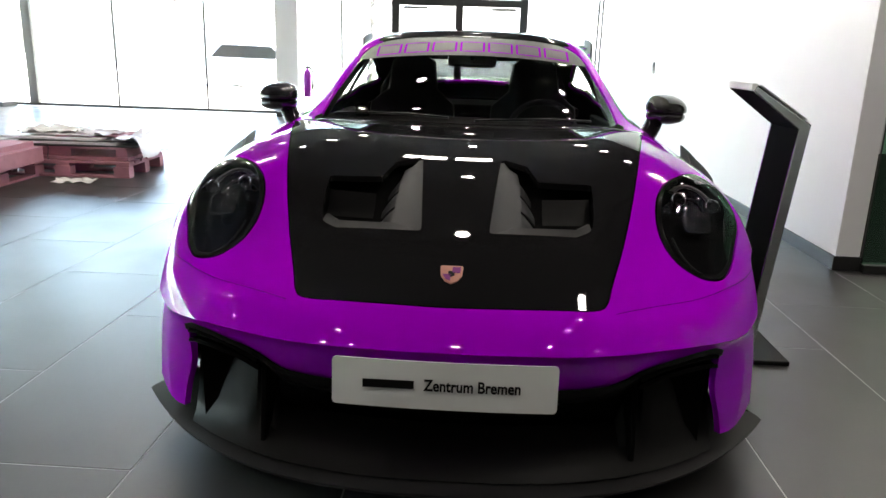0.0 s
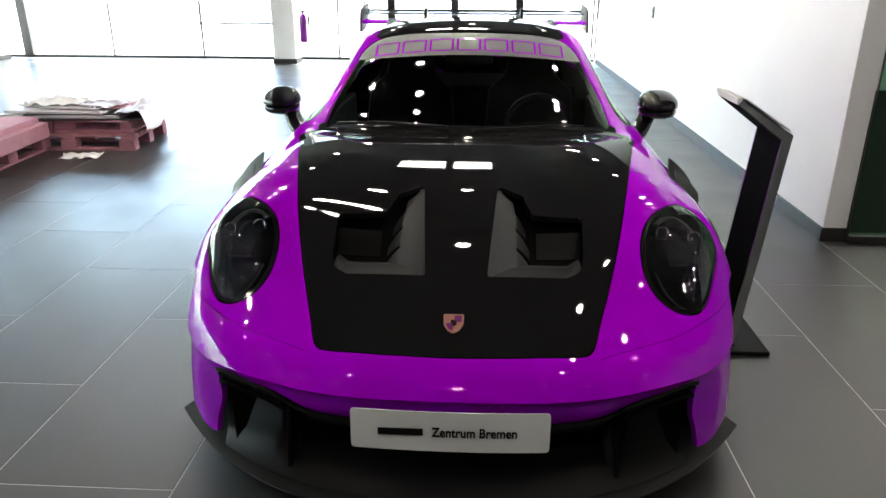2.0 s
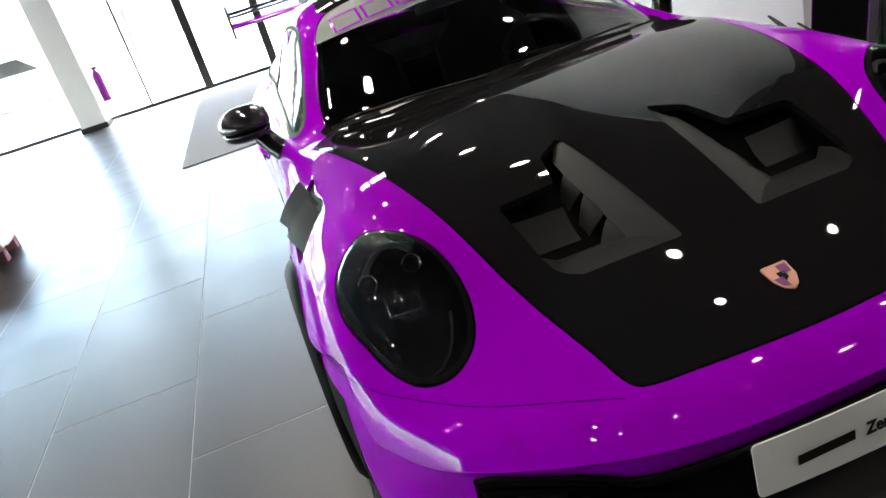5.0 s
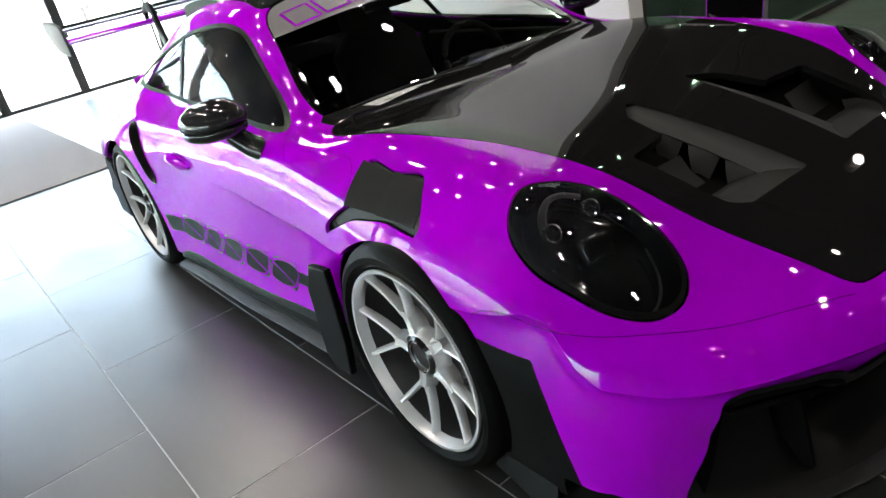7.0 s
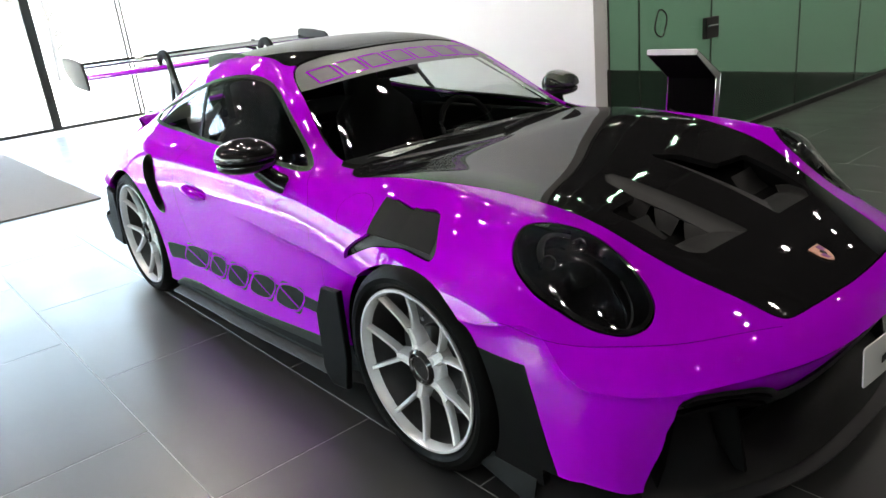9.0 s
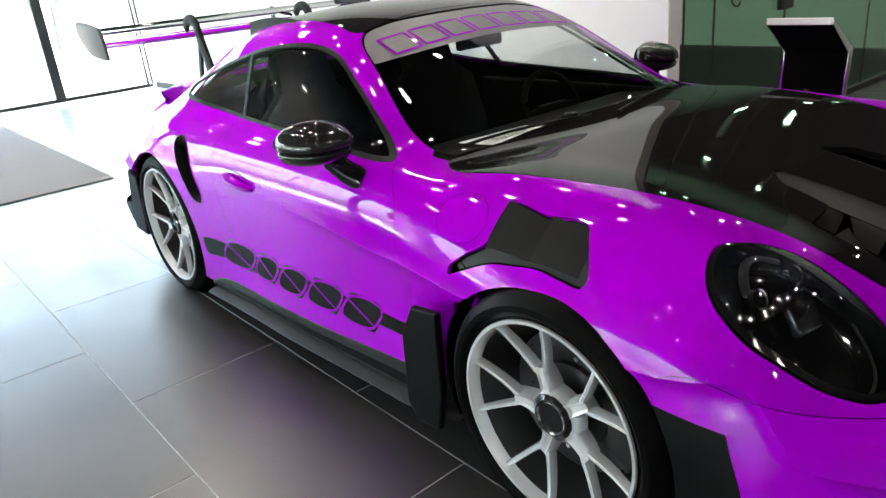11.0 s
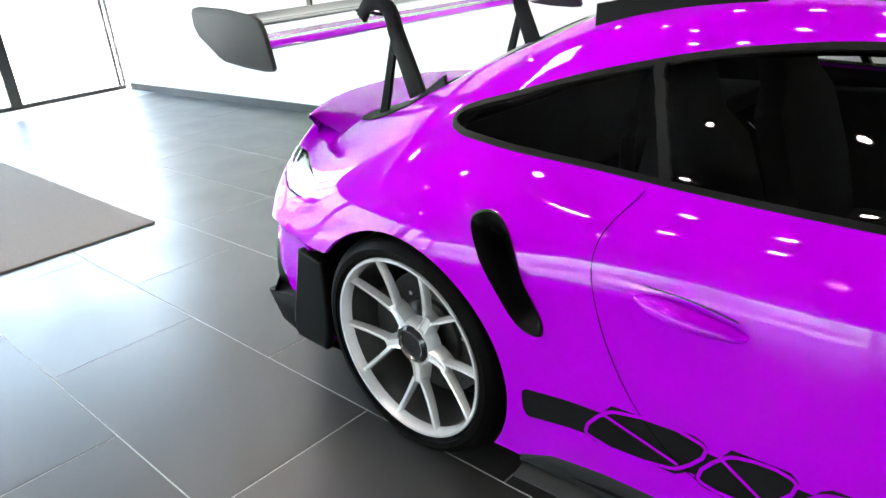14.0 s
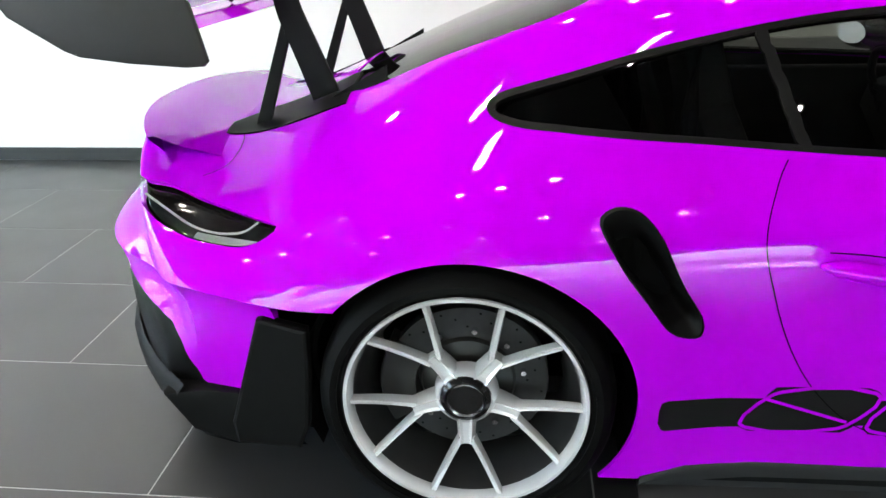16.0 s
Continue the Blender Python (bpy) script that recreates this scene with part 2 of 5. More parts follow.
def shell():
    wall("wall_east", (WALL_X, 1.66, 0), (WALL_X + 0.14, BACK_Y - 0.2, TOP))
    bm = box((WALL_X - 0.014, 1.65, 0.0), (WALL_X - 0.001, BACK_Y - 0.2, 0.085), 0.002)
    box((WALL_X - 0.014, 1.646, 0.0), (WALL_X + 0.154, 1.659, 0.085), 0.002, bm)
    tagged(part("baseboard", bm, SKIRT), "dark grey skirting along the white wall", "skirting", kind="structure")
    wall("wall_south", (LEFT_X - 0.2, FRONT_Y - 0.2, 0), (FAR_X + 0.2, FRONT_Y, TOP), FARWALL, "plain grey painted wall")
    wall("wall_west", (LEFT_X - 0.2, FRONT_Y, 0), (LEFT_X, -3.55, TOP), FARWALL, "plain grey painted wall")
    wall("wall_west_head", (LEFT_X - 0.2, -3.55, 2.26), (LEFT_X, BACK_Y, TOP), FARWALL, "plain grey painted wall above the glazing")
    wall("wall_far_east", (FAR_X, FRONT_Y, 0), (FAR_X + 0.2, BACK_Y, TOP), FARWALL, "plain grey painted wall")
    wall("wall_inner", (WALL_X + 0.14, ROOM_Y, 0), (FAR_X, ROOM_Y + 0.15, TOP), FARWALL, "plain grey wall behind the glass partition")
    # dark slab added over the tiles so the office floor reads darker
    tagged(part("office_dark_slab", box((WALL_X + 0.16, PART_Y + 0.08, 0.0), (FAR_X - 0.01, ROOM_Y - 0.01, 0.006)), DARKSLAB), "dark slab added to deepen the office floor behind the glass", "carpet", kind="structure")
    tagged(part("ceiling", box((LEFT_X - 0.2, FRONT_Y - 0.2, TOP), (FAR_X + 0.2, BACK_Y + 0.3, TOP + 0.2)), CEIL), "matt black showroom ceiling", "ceiling", kind="structure")
    for x in (-3.45, -9.0):
        tagged(part("column", box((x - 0.2, BACK_Y - 0.75, 0), (x + 0.2, BACK_Y - 0.35, TOP), 0.01), WHITE), "square white plastered column with dark foot", "column", kind="structure")
        tagged(part("column_foot", box((x - 0.212, BACK_Y - 0.762, 0), (x + 0.212, BACK_Y - 0.338, 0.085), 0.003), SKIRT), "dark grey skirting round the column", "skirting", kind="structure")
    tagged(part("ground", box((-60, BACK_Y + 0.31, -0.2), (60, 90, -0.03)), OUTG), "pale paving outside the showroom windows", "ground", kind="structure")
    tagged(part("ground", box((LEFT_X - 0.2, -60, -0.2), (60, FRONT_Y - 0.21, -0.03)), OUTG), "pale paving outside the showroom windows", "ground", kind="structure")
    tagged(part("ground", box((-60, -40, -0.2), (LEFT_X - 0.21, BACK_Y + 0.30, -0.03)), OUTG), "pale paving outside the showroom windows", "ground", kind="structure")


def glazing(name, along, at, a, b, posts, thick=(), transom=0, head=TOP, sheet=PANE, post=0.012, wide=()):
    """A storey-high glass front with black posts. along: 'x' or 'y'."""
    root = empty(name, kind="structure", label="full-height glazed showroom front with black metal posts", category="window")

    def bar(p0, p1, z0, z1, d, nm):
        lo, hi = ((p0, at - d, z0), (p1, at + d, z1)) if along == "x" else ((at - d, p0, z0), (at + d, p1, z1))
        part(nm, box(lo, hi, 0.004), BLACKM, root)
    bar(a, b, 0.0, 0.05, 0.04, "sill")
    bar(a, b, head - 0.08, head, 0.04, "head")
    edges = sorted({a, b, *posts, *thick, *wide})
    for p in edges:
        h = 0.085 if p in wide else 0.07 if p in thick else post
        bar(p - h, p + h, 0.05, head - 0.08, 0.05 if p in thick or p in wide else min(0.02, 3 * h), "post")
    if transom:
        bar(min(thick), max(thick), transom, transom + 0.13, 0.045, "transom")
        for p in (-1.45, 0.15):
            part("door_closer", box((p, at - 0.10, transom - 0.07), (p + 0.45, at - 0.05, transom - 0.02), 0.005), CHROME, root)
    for p, q in zip(edges, edges[1:]):
        lo, hi = ((p + post + 0.002, at - 0.006, 0.05), (q - post - 0.002, at + 0.006, head - 0.08)) if along == "x" else ((at - 0.006, p + 0.02, 0.05), (at + 0.006, q - 0.02, head - 0.08))
        pane = part("pane", box(lo, hi), sheet, root)
        pane.visible_shadow = False
    return root


def fronts():
    glazing("window_1", "x", BACK_Y, LEFT_X, WALL_X, (-6.95, -5.2, -3.6, -2.6, 2.1), (-1.6, -0.43, 0.75), 2.04, post=0.018, wide=(-8.62,))
    glazing("window_2", "y", LEFT_X, -3.5, BACK_Y, (-1.8, -0.1, 1.6, 3.3, 5.0, 6.7, 8.4), (10.2,), head=2.25)
    g = glazing("window_3", "x", PART_Y, WALL_X + 0.14, FAR_X, (2.68, 3.70, 5.33, 6.8), (), sheet=OFFICE, post=0.0025)
    tagged(g, "frameless glass office partition with black floor rail")


def lamps():
    # The regular office grid and the lamps past y 6 are added fill light.
    tracks = {1.22: (-3.2, -1.65, -0.47, 0.21, 1.8, 2.35, 2.95, 4.5, 6.2, 7.6), -1.5: (-3.9, -2.6, 2.2, 2.75, 3.2, 4.7, 6.4, 8.0), -0.05: (-3.6, 1.4, 3.45, 6.9), -0.66: (1.7, 2.27, 3.1), -3.6: (-3.4, -1.0, 0.6, 2.1, 3.5, 4.5, 5.1, 7.0, 8.6),
              2.45: (-3.4, -1.6, -0.1), -5.2: (-3.5, -1.4, 1.2, 3.0, 5.2, 7.2), 4.7: (-0.5, -2.2), 6.3: (-0.25, -0.6, -1.1, -3.2), -2.2: (-3.8, 5.6), -7.2: (-2.4, 0.6, 3.4), 3.4: (2.2, 3.4, 4.6, 5.8, 7.0), 4.8: (2.2, 3.4, 4.6, 5.8, 7.0), 6.0: (2.2, 3.4, 4.6, 5.8, 7.0), 7.0: (2.2, 3.4, 4.6, 5.8, 7.0)}
    grid = [(x, y) for x, ys in tracks.items() for y in ys]
    for k, (x, y) in enumerate(grid):
        root = empty("downlight", (x, y, TOP), label="round black ceiling spotlight, switched on", category="spotlight", group="ceiling spotlights")
        bm = bmesh.new()
        bmesh.ops.create_cone(bm, cap_ends=False, segments=20, radius1=0.064, radius2=0.062, depth=0.10, matrix=Matrix.Translation((0, 0, -0.05)))
        part("housing", bm, BLACKM, root)
        bm = bmesh.new()
        bmesh.ops.create_circle(bm, cap_ends=True, segments=20, radius=0.054, matrix=Matrix.Translation((0, 0, -0.095)))
        part("bulb", bm, LAMPG, root)
    for x in (-0.49, -0.02):
        root = empty("panel_light", (x, 4.95, TOP - 0.15), label="flat rectangular hanging panel light, switched on", category="ceiling light", group="panel lights")
        part("frame", box((-0.21, -0.20, 0.0), (0.21, 0.20, 0.04), 0.004), BLACKM, root)
        part("diffuser", box((-0.19, -0.18, -0.006), (0.19, 0.18, 0.0)), PANELG, root)
        part("cable", tube([(0, 0, 0.04), (0, 0, 0.15)], 0.004), BLACKM, root)


floor()
shell()
fronts()
lamps()


# ---- the car's skin: a loft through cross-sections ----
def hermite(P, n, axis=0):
    """Smooth curve through control points, n steps a span."""
    P = np.moveaxis(np.asarray(P, float), axis, 0)
    h = np.linalg.norm(P[1:] - P[:-1], axis=-1, keepdims=True) ** 0.75 + 1e-6
    d = (P[1:] - P[:-1]) / h
    m = np.empty_like(P)
    m[1:-1] = (h[1:] * d[:-1] + h[:-1] * d[1:]) / (h[1:] + h[:-1])
    m[0], m[-1] = d[0], d[-1]
    out = []
    for k in range(len(P) - 1):
        for i in range(n):
            t = i / n
            a, b = 2 * t ** 3 - 3 * t * t + 1, t ** 3 - 2 * t * t + t
            c, e = -2 * t ** 3 + 3 * t * t, t ** 3 - t * t
            out.append(a * P[k] + b * h[k] * m[k] + c * P[k + 1] + e * h[k] * m[k + 1])
    out.append(P[-1])
    return np.moveaxis(np.array(out), 0, axis)


SECTIONS = []


def section(yc, ys, centre, *xz, power=2.6):
    """One cross-section, from the sill up to the middle: half widths and heights. yc, ys: its place in the middle and at the side."""
    pts = [(x, yc + (ys - yc) * (x / 0.92) ** power, z) for x, z in xz]
    pts.append((0.0, yc, centre))
    SECTIONS.append(pts)


#        middle, side, z mid   sill          low           widest        upper side    crest         glass base    mid glass     rail          roof          roof in
section(-1.00, -0.57, 0.150, (0.890, .150), (0.880, .150), (0.850, .150), (0.800, .150), (0.720, .150), (0.620, .150), (0.500, .150), (0.380, .150), (0.250, .150), (0.120, .150), power=3.0)
section(-1.04, -0.55, 0.300, (0.895, .150), (0.893, .200), (0.870, .260), (0.820, .290), (0.740, .300), (0.630, .300), (0.510, .300), (0.380, .300), (0.250, .300), (0.120, .300), power=3.2)
section(-1.035, -0.53, 0.440, (0.900, .150), (0.903, .240), (0.890, .340), (0.850, .400), (0.770, .430), (0.650, .440), (0.520, .440), (0.390, .440), (0.260, .440), (0.130, .440), power=3.2)
section(-0.98, -0.50, 0.530, (0.905, .150), (0.910, .260), (0.905, .390), (0.870, .465), (0.800, .510), (0.690, .522), (0.560, .528), (0.410, .532), (0.270, .531), (0.135, .530), power=3.0)
section(-0.89, -0.47, 0.587, (0.910, .150), (0.915, .270), (0.915, .410), (0.890, .495), (0.840, .552), (0.760, .572), (0.660, .575), (0.540, .580), (0.400, .588), (0.200, .588))
section(-0.70, -0.44, 0.667, (0.910, .150), (0.920, .280), (0.922, .430), (0.897, .535), (0.852, .604), (0.785, .635), (0.690, .642), (0.570, .655), (0.410, .668), (0.200, .668))
section(-0.45, -0.36, 0.752, (0.910, .150), (0.925, .290), (0.932, .450), (0.907, .590), (0.857, .692), (0.787, .760), (0.695, .800), (0.575, .793), (0.410, .765), (0.200, .754))
section(-0.20, -0.20, 0.812, (0.910, .150), (0.930, .300), (0.940, .470), (0.912, .625), (0.862, .730), (0.787, .800), (0.695, .845), (0.575, .847), (0.400, .826), (0.200, .814))
section(0.08, 0.08, 0.852, (0.905, .150), (0.930, .300), (0.940, .480), (0.915, .640), (0.866, .745), (0.790, .815), (0.698, .863), (0.585, .876), (0.405, .864), (0.200, .854))
section(0.33, 0.40, 0.876, (0.900, .150), (0.915, .300), (0.915, .480), (0.892, .660), (0.852, .762), (0.790, .832), (0.712, .872), (0.605, .882), (0.420, .880), (0.210, .877))
section(0.50, 0.72, 0.888, (0.895, .150), (0.895, .300), (0.890, .480), (0.878, .670), (0.843, .782), (0.787, .846), (0.715, .864), (0.600, .875), (0.420, .883), (0.210, .887))
section(0.80, 0.95, 1.050, (0.890, .150), (0.888, .300), (0.888, .480), (0.874, .690), (0.838, .800), (0.775, .868), (0.712, .920), (0.630, .985), (0.440, 1.026), (0.220, 1.045))
section(1.08, 1.20, 1.192, (0.890, .150), (0.888, .300), (0.888, .480), (0.874, .700), (0.836, .808), (0.768, .872), (0.685, 1.000), (0.575, 1.135), (0.430, 1.170), (0.220, 1.188))
section(1.32, 1.42, 1.268, (0.890, .150), (0.890, .300), (0.890, .480), (0.875, .705), (0.836, .812), (0.765, .876), (0.672, 1.045), (0.570, 1.200), (0.430, 1.244), (0.220, 1.263))
section(1.60, 1.65, 1.296, (0.890, .150), (0.895, .300), (0.895, .480), (0.880, .705), (0.842, .815), (0.765, .880), (0.665, 1.065), (0.560, 1.222), (0.425, 1.268), (0.220, 1.290))
section(1.90, 1.92, 1.284, (0.895, .150), (0.905, .300), (0.910, .490), (0.895, .710), (0.850, .825), (0.760, .892), (0.655, 1.062), (0.550, 1.210), (0.420, 1.255), (0.220, 1.278))
section(2.20, 2.20, 1.228, (0.900, .150), (0.925, .310), (0.938, .510), (0.920, .720), (0.862, .835), (0.750, .940), (0.638, 1.052), (0.530, 1.148), (0.415, 1.195), (0.220, 1.221))
section(2.50, 2.48, 1.128, (0.900, .150), (0.930, .320), (0.948, .520), (0.930, .705), (0.866, .820), (0.760, .900), (0.648, .972), (0.535, 1.036), (0.415, 1.086), (0.220, 1.119))
section(2.80, 2.74, 1.000, (0.900, .170), (0.930, .330), (0.947, .550), (0.910, .690), (0.840, .784), (0.740, .838), (0.645, .880), (0.535, .925), (0.415, .964), (0.220, .992))
section(3.08, 2.93, 0.892, (0.890, .200), (0.915, .340), (0.926, .540), (0.876, .655), (0.808, .735), (0.722, .776), (0.638, .800), (0.530, .832), (0.415, .864), (0.220, .885))
section(3.32, 3.05, 0.868, (0.880, .230), (0.900, .350), (0.906, .535), (0.856, .632), (0.785, .700), (0.705, .738), (0.625, .765), (0.525, .798), (0.415, .838), (0.220, .862))
section(3.44, 3.10, 0.876, (0.870, .260), (0.890, .360), (0.896, .515), (0.846, .598), (0.778, .660), (0.700, .706), (0.620, .748), (0.520, .792), (0.415, .838), (0.220, .872))
section(3.42, 3.12, 0.780, (0.860, .290), (0.882, .365), (0.890, .455), (0.845, .540), (0.775, .610), (0.690, .665), (0.605, .705), (0.510, .735), (0.410, .760), (0.220, .776))
section(3.57, 3.16, 0.620, (0.855, .310), (0.872, .360), (0.875, .430), (0.838, .500), (0.765, .555), (0.675, .592), (0.595, .608), (0.500, .616), (0.400, .619), (0.215, .620))
section(3.59, 3.18, 0.500, (0.850, .320), (0.860, .345), (0.855, .390), (0.815, .435), (0.750, .468), (0.660, .486), (0.580, .494), (0.490, .498), (0.395, .500), (0.215, .500))
section(3.57, 3.18, 0.330, (0.845, .325), (0.845, .328), (0.830, .330), (0.790, .330), (0.730, .330), (0.650, .330), (0.570, .330), (0.480, .330), (0.390, .330), (0.210, .330))


def dense_skin(nu=12, nv=10):
    net = np.array(SECTIONS)                               # section, row, xyz
    ghost = net[:, -2:-1] * np.array((-1, 1, 1))
    grid = hermite(np.concatenate([net, ghost], axis=1), nv, axis=1)[:, :-nv]
    grid = hermite(grid, nu, axis=0)
    for _ in range(14):                                    # fair the surface a little
        g = np.concatenate([grid, grid[:, -2:-1] * np.array((-1, 1, 1))], axis=1)
        s = g.copy()
        s[1:-1, 1:-1] = 0.5 * g[1:-1, 1:-1] + 0.125 * (g[:-2, 1:-1] + g[2:, 1:-1] + g[1:-1, :-2] + g[1:-1, 2:])
        grid = s[:, :-1]
        grid[:, -1, 0] = 0
    return grid


class Skin:
    """Half the car's surface (x > 0), cut into panels along smooth outlines."""

    def __init__(self, grid):
        nu, nv = grid.shape[:2]
        du, dv = np.gradient(grid, axis=0), np.gradient(grid, axis=1)
        n = np.cross(du, dv)
        n[:, -1, 0] = 0
        n /= np.linalg.norm(n, axis=-1, keepdims=True) + 1e-12
        if n[nu // 2, -1, 2] < 0:
            n = -n
        self.V, self.N = grid.reshape(-1, 3), n.reshape(-1, 3)
        q = np.arange(nu * nv).reshape(nu, nv)
        self.F = [list(f) for f in np.stack([q[:-1, :-1], q[1:, :-1], q[1:, 1:], q[:-1, 1:]], -1).reshape(-1, 4)]
        self.L = ["body"] * len(self.F)

    def cut(self, field, label, of=("body",), where=None):
        """Splits the faces of panels 'of' where field(V) crosses zero; the inside (< 0) becomes label."""
        d = field(self.V)
        d = np.where(np.abs(d) < 1e-7, 1e-7, d)
        ok = np.ones(len(self.V), bool) if where is None else where(self.V)
        V, N, new_v, new_n, cutv = self.V, self.N, [], [], {}
        F, L = [], []

        def cross(a, b):
            k = (a, b) if a < b else (b, a)
            if k not in cutv:
                t = d[k[0]] / (d[k[0]] - d[k[1]])
                cutv[k] = len(V) + len(new_v)
                new_v.append(V[k[0]] * (1 - t) + V[k[1]] * t)
                nn = N[k[0]] * (1 - t) + N[k[1]] * t
                new_n.append(nn / (np.linalg.norm(nn) + 1e-12))
            return cutv[k]
        todo = list(zip(self.F, self.L))
        for f, l in todo:
            if l not in of or not ok[f[0]]:
                F.append(f), L.append(l)
                continue
            s = [d[i] < 0 for i in f]
            if sum(s[i] != s[i - 1] for i in range(len(f))) > 2:
                for i in range(1, len(f) - 1):
                    todo.append(([f[0], f[i], f[i + 1]], l))
                continue
            if all(s):
                F.append(f), L.append(label)
            elif not any(s):
                F.append(f), L.append(l)
            else:
                ins, outs = [], []
                for i, a in enumerate(f):
                    b = f[(i + 1) % len(f)]
                    (ins if s[i] else outs).append(a)
                    if s[i] != s[(i + 1) % len(f)]:
                        c = cross(a, b)
                        ins.append(c), outs.append(c)
                F.append(ins), L.append(label)
                F.append(outs), L.append(l)
        if new_v:
            self.V, self.N = np.vstack([V, new_v]), np.vstack([N, new_n])
        self.F, self.L = F, L

    def drop(self, label):
        keep = [k for k, l in enumerate(self.L) if l != label]
        self.F, self.L = [self.F[k] for k in keep], [self.L[k] for k in keep]

    def verts_of(self, label):
        return np.array(sorted({i for f, l in zip(self.F, self.L) if l == label for i in f}))

    def panel(self, name, label, material, parent, sides=(-1, 1), lift=0.0, skirt=0.012, tag="", fresh=False):
        faces = [f for f, l in zip(self.F, self.L) if l == label]
        if not faces:
            return None
        used = sorted({i for f in faces for i in f})
        at = {v: k for k, v in enumerate(used)}
        P, N = self.V[used], self.N[used]
        P = P + N * lift
        fs = [[at[i] for i in f] for f in faces]
        if fresh:                                          # shade by the sunk shape, not by the loft
            M = np.zeros_like(P)
            for f in fs:
                q = P[f]
                n = sum(np.cross(q[i] - q[0], q[i + 1] - q[0]) for i in range(1, len(f) - 1))
                M[f] += n
            M[np.abs(P[:, 0]) < 1e-4, 0] = 0
            M *= np.sign((M * N).sum(1) + 1e-15)[:, None]
            N = M / (np.linalg.norm(M, axis=1, keepdims=True) + 1e-15)
        P, N = [*P], [*N]
        if skirt:
            seen = {}
            for f in fs:
                for i, a in enumerate(f):
                    b = f[(i + 1) % len(f)]
                    seen[(a, b)] = seen.get((a, b), 0) + 1
            edge = [(a, b) for a, b in seen if (b, a) not in seen and not (abs(P[a][0]) < 1e-4 and abs(P[b][0]) < 1e-4)]
            top, low = {}, {}
            for v in {i for e in edge for i in e}:
                top[v], low[v] = len(P), len(P) + 1
                P += [P[v], P[v] - N[v] * skirt]
                N += [np.zeros(3), np.zeros(3)]
            fs = fs + [[top[a], low[a], low[b], top[b]] for a, b in edge]
        P, N, out_v, out_n, out_f = np.array(P), np.array(N), [], [], []
        for s in sides:
            k = len(out_v)
            m = np.array((s, 1, 1))
            out_v += [*(P * m)]
            out_n += [*(N * m)]
            out_f += [[i + k for i in (f if s > 0 else f[::-1])] for f in fs]
        return mesh_ob(name, out_v, out_f, material, parent, out_n, tag)


def curve(points, n=8, close=True):
    """A smooth closed outline through 2D points."""
    P = np.array(points, float)
    if close:
        P = np.vstack([P[-1:], P, P[:2]])
        return hermite(P, n)[n:-n - 1 + 1][:-1]
    return hermite(P, n)


def inside(poly, axes):
    """Signed distance to a closed outline seen along one axis; negative inside."""
    poly = np.asarray(poly, float)

    def field(V):
        p = V[:, axes]
        a, b = poly, np.roll(poly, -1, 0)
        best, odd = np.full(len(p), 1e9), np.zeros(len(p), bool)
        for (x0, y0), (x1, y1) in zip(a, b):
            ex, ey = x1 - x0, y1 - y0
            wx, wy = p[:, 0] - x0, p[:, 1] - y0
            t = np.clip((wx * ex + wy * ey) / (ex * ex + ey * ey + 1e-15), 0, 1)
            best = np.minimum(best, (wx - t * ex) ** 2 + (wy - t * ey) ** 2)
            if y0 != y1:
                odd ^= ((y0 > p[:, 1]) != (y1 > p[:, 1])) & (p[:, 0] < x0 + (p[:, 1] - y0) * ex / ey)
        return np.where(odd, -1, 1) * np.sqrt(best)
    return field


def near(poly, axes, half):
    """Distance to an open line, less half its width."""
    poly = np.asarray(poly, float)

    def field(V):
        p = V[:, axes]
        best = np.full(len(p), 1e9)
        for (x0, y0), (x1, y1) in zip(poly, poly[1:]):
            ex, ey = x1 - x0, y1 - y0
            wx, wy = p[:, 0] - x0, p[:, 1] - y0
            t = np.clip((wx * ex + wy * ey) / (ex * ex + ey * ey + 1e-15), 0, 1)
            best = np.minimum(best, (wx - t * ex) ** 2 + (wy - t * ey) ** 2)
        return np.sqrt(best) - half
    return field


def grown(field, by):
    return lambda V: field(V) - by


XY, YZ, XZ = [0, 1], [1, 2], [0, 2]
FRONT_HUB, REAR_HUB = (0.0, 0.345), (2.466, 0.344)
R_FRONT, R_REAR = 0.346, 0.350


def triangles(grid):
    a, b, c, d = grid[:-1, :-1], grid[1:, :-1], grid[1:, 1:], grid[:-1, 1:]
    t = np.concatenate([np.stack([a, b, c], -2).reshape(-1, 3, 3), np.stack([a, c, d], -2).reshape(-1, 3, 3)])
    return np.concatenate([t, t * np.array((-1, 1, 1))])


TRI = triangles(dense_skin()[::2, ::2])


def cast(eye, way):
    """Where a ray first meets the car's skin, and the normal there."""
    e, d = np.array(eye, float), np.array(way, float)
    d = d / np.linalg.norm(d)
    e1, e2 = TRI[:, 1] - TRI[:, 0], TRI[:, 2] - TRI[:, 0]
    p = np.cross(d, e2)
    det = (e1 * p).sum(1)
    det = np.where(abs(det) < 1e-12, 1e-12, det)
    s = e - TRI[:, 0]
    u = (s * p).sum(1) / det
    q = np.cross(s, e1)
    v, w = (q @ d) / det, (e2 * q).sum(1) / det
    ok = (u >= -1e-6) & (v >= -1e-6) & (u + v <= 1 + 1e-6) & (w > 0)
    k = np.argmin(np.where(ok, w, 1e9))
    n = np.cross(e1[k], e2[k])
    n = n / np.linalg.norm(n)
    if n @ d > 0:
        n = -n
    return Vector(e + d * w[k]), Vector(n)


def top(x, y, drop=0.0):
    p, n = cast((x, y, 3), (0, 0, -1))
    return p - n * drop


def flank(y, z, drop=0.0, s=-1):
    p, n = cast((3 * s, y, z), (-s, 0, 0))
    return p - n * drop


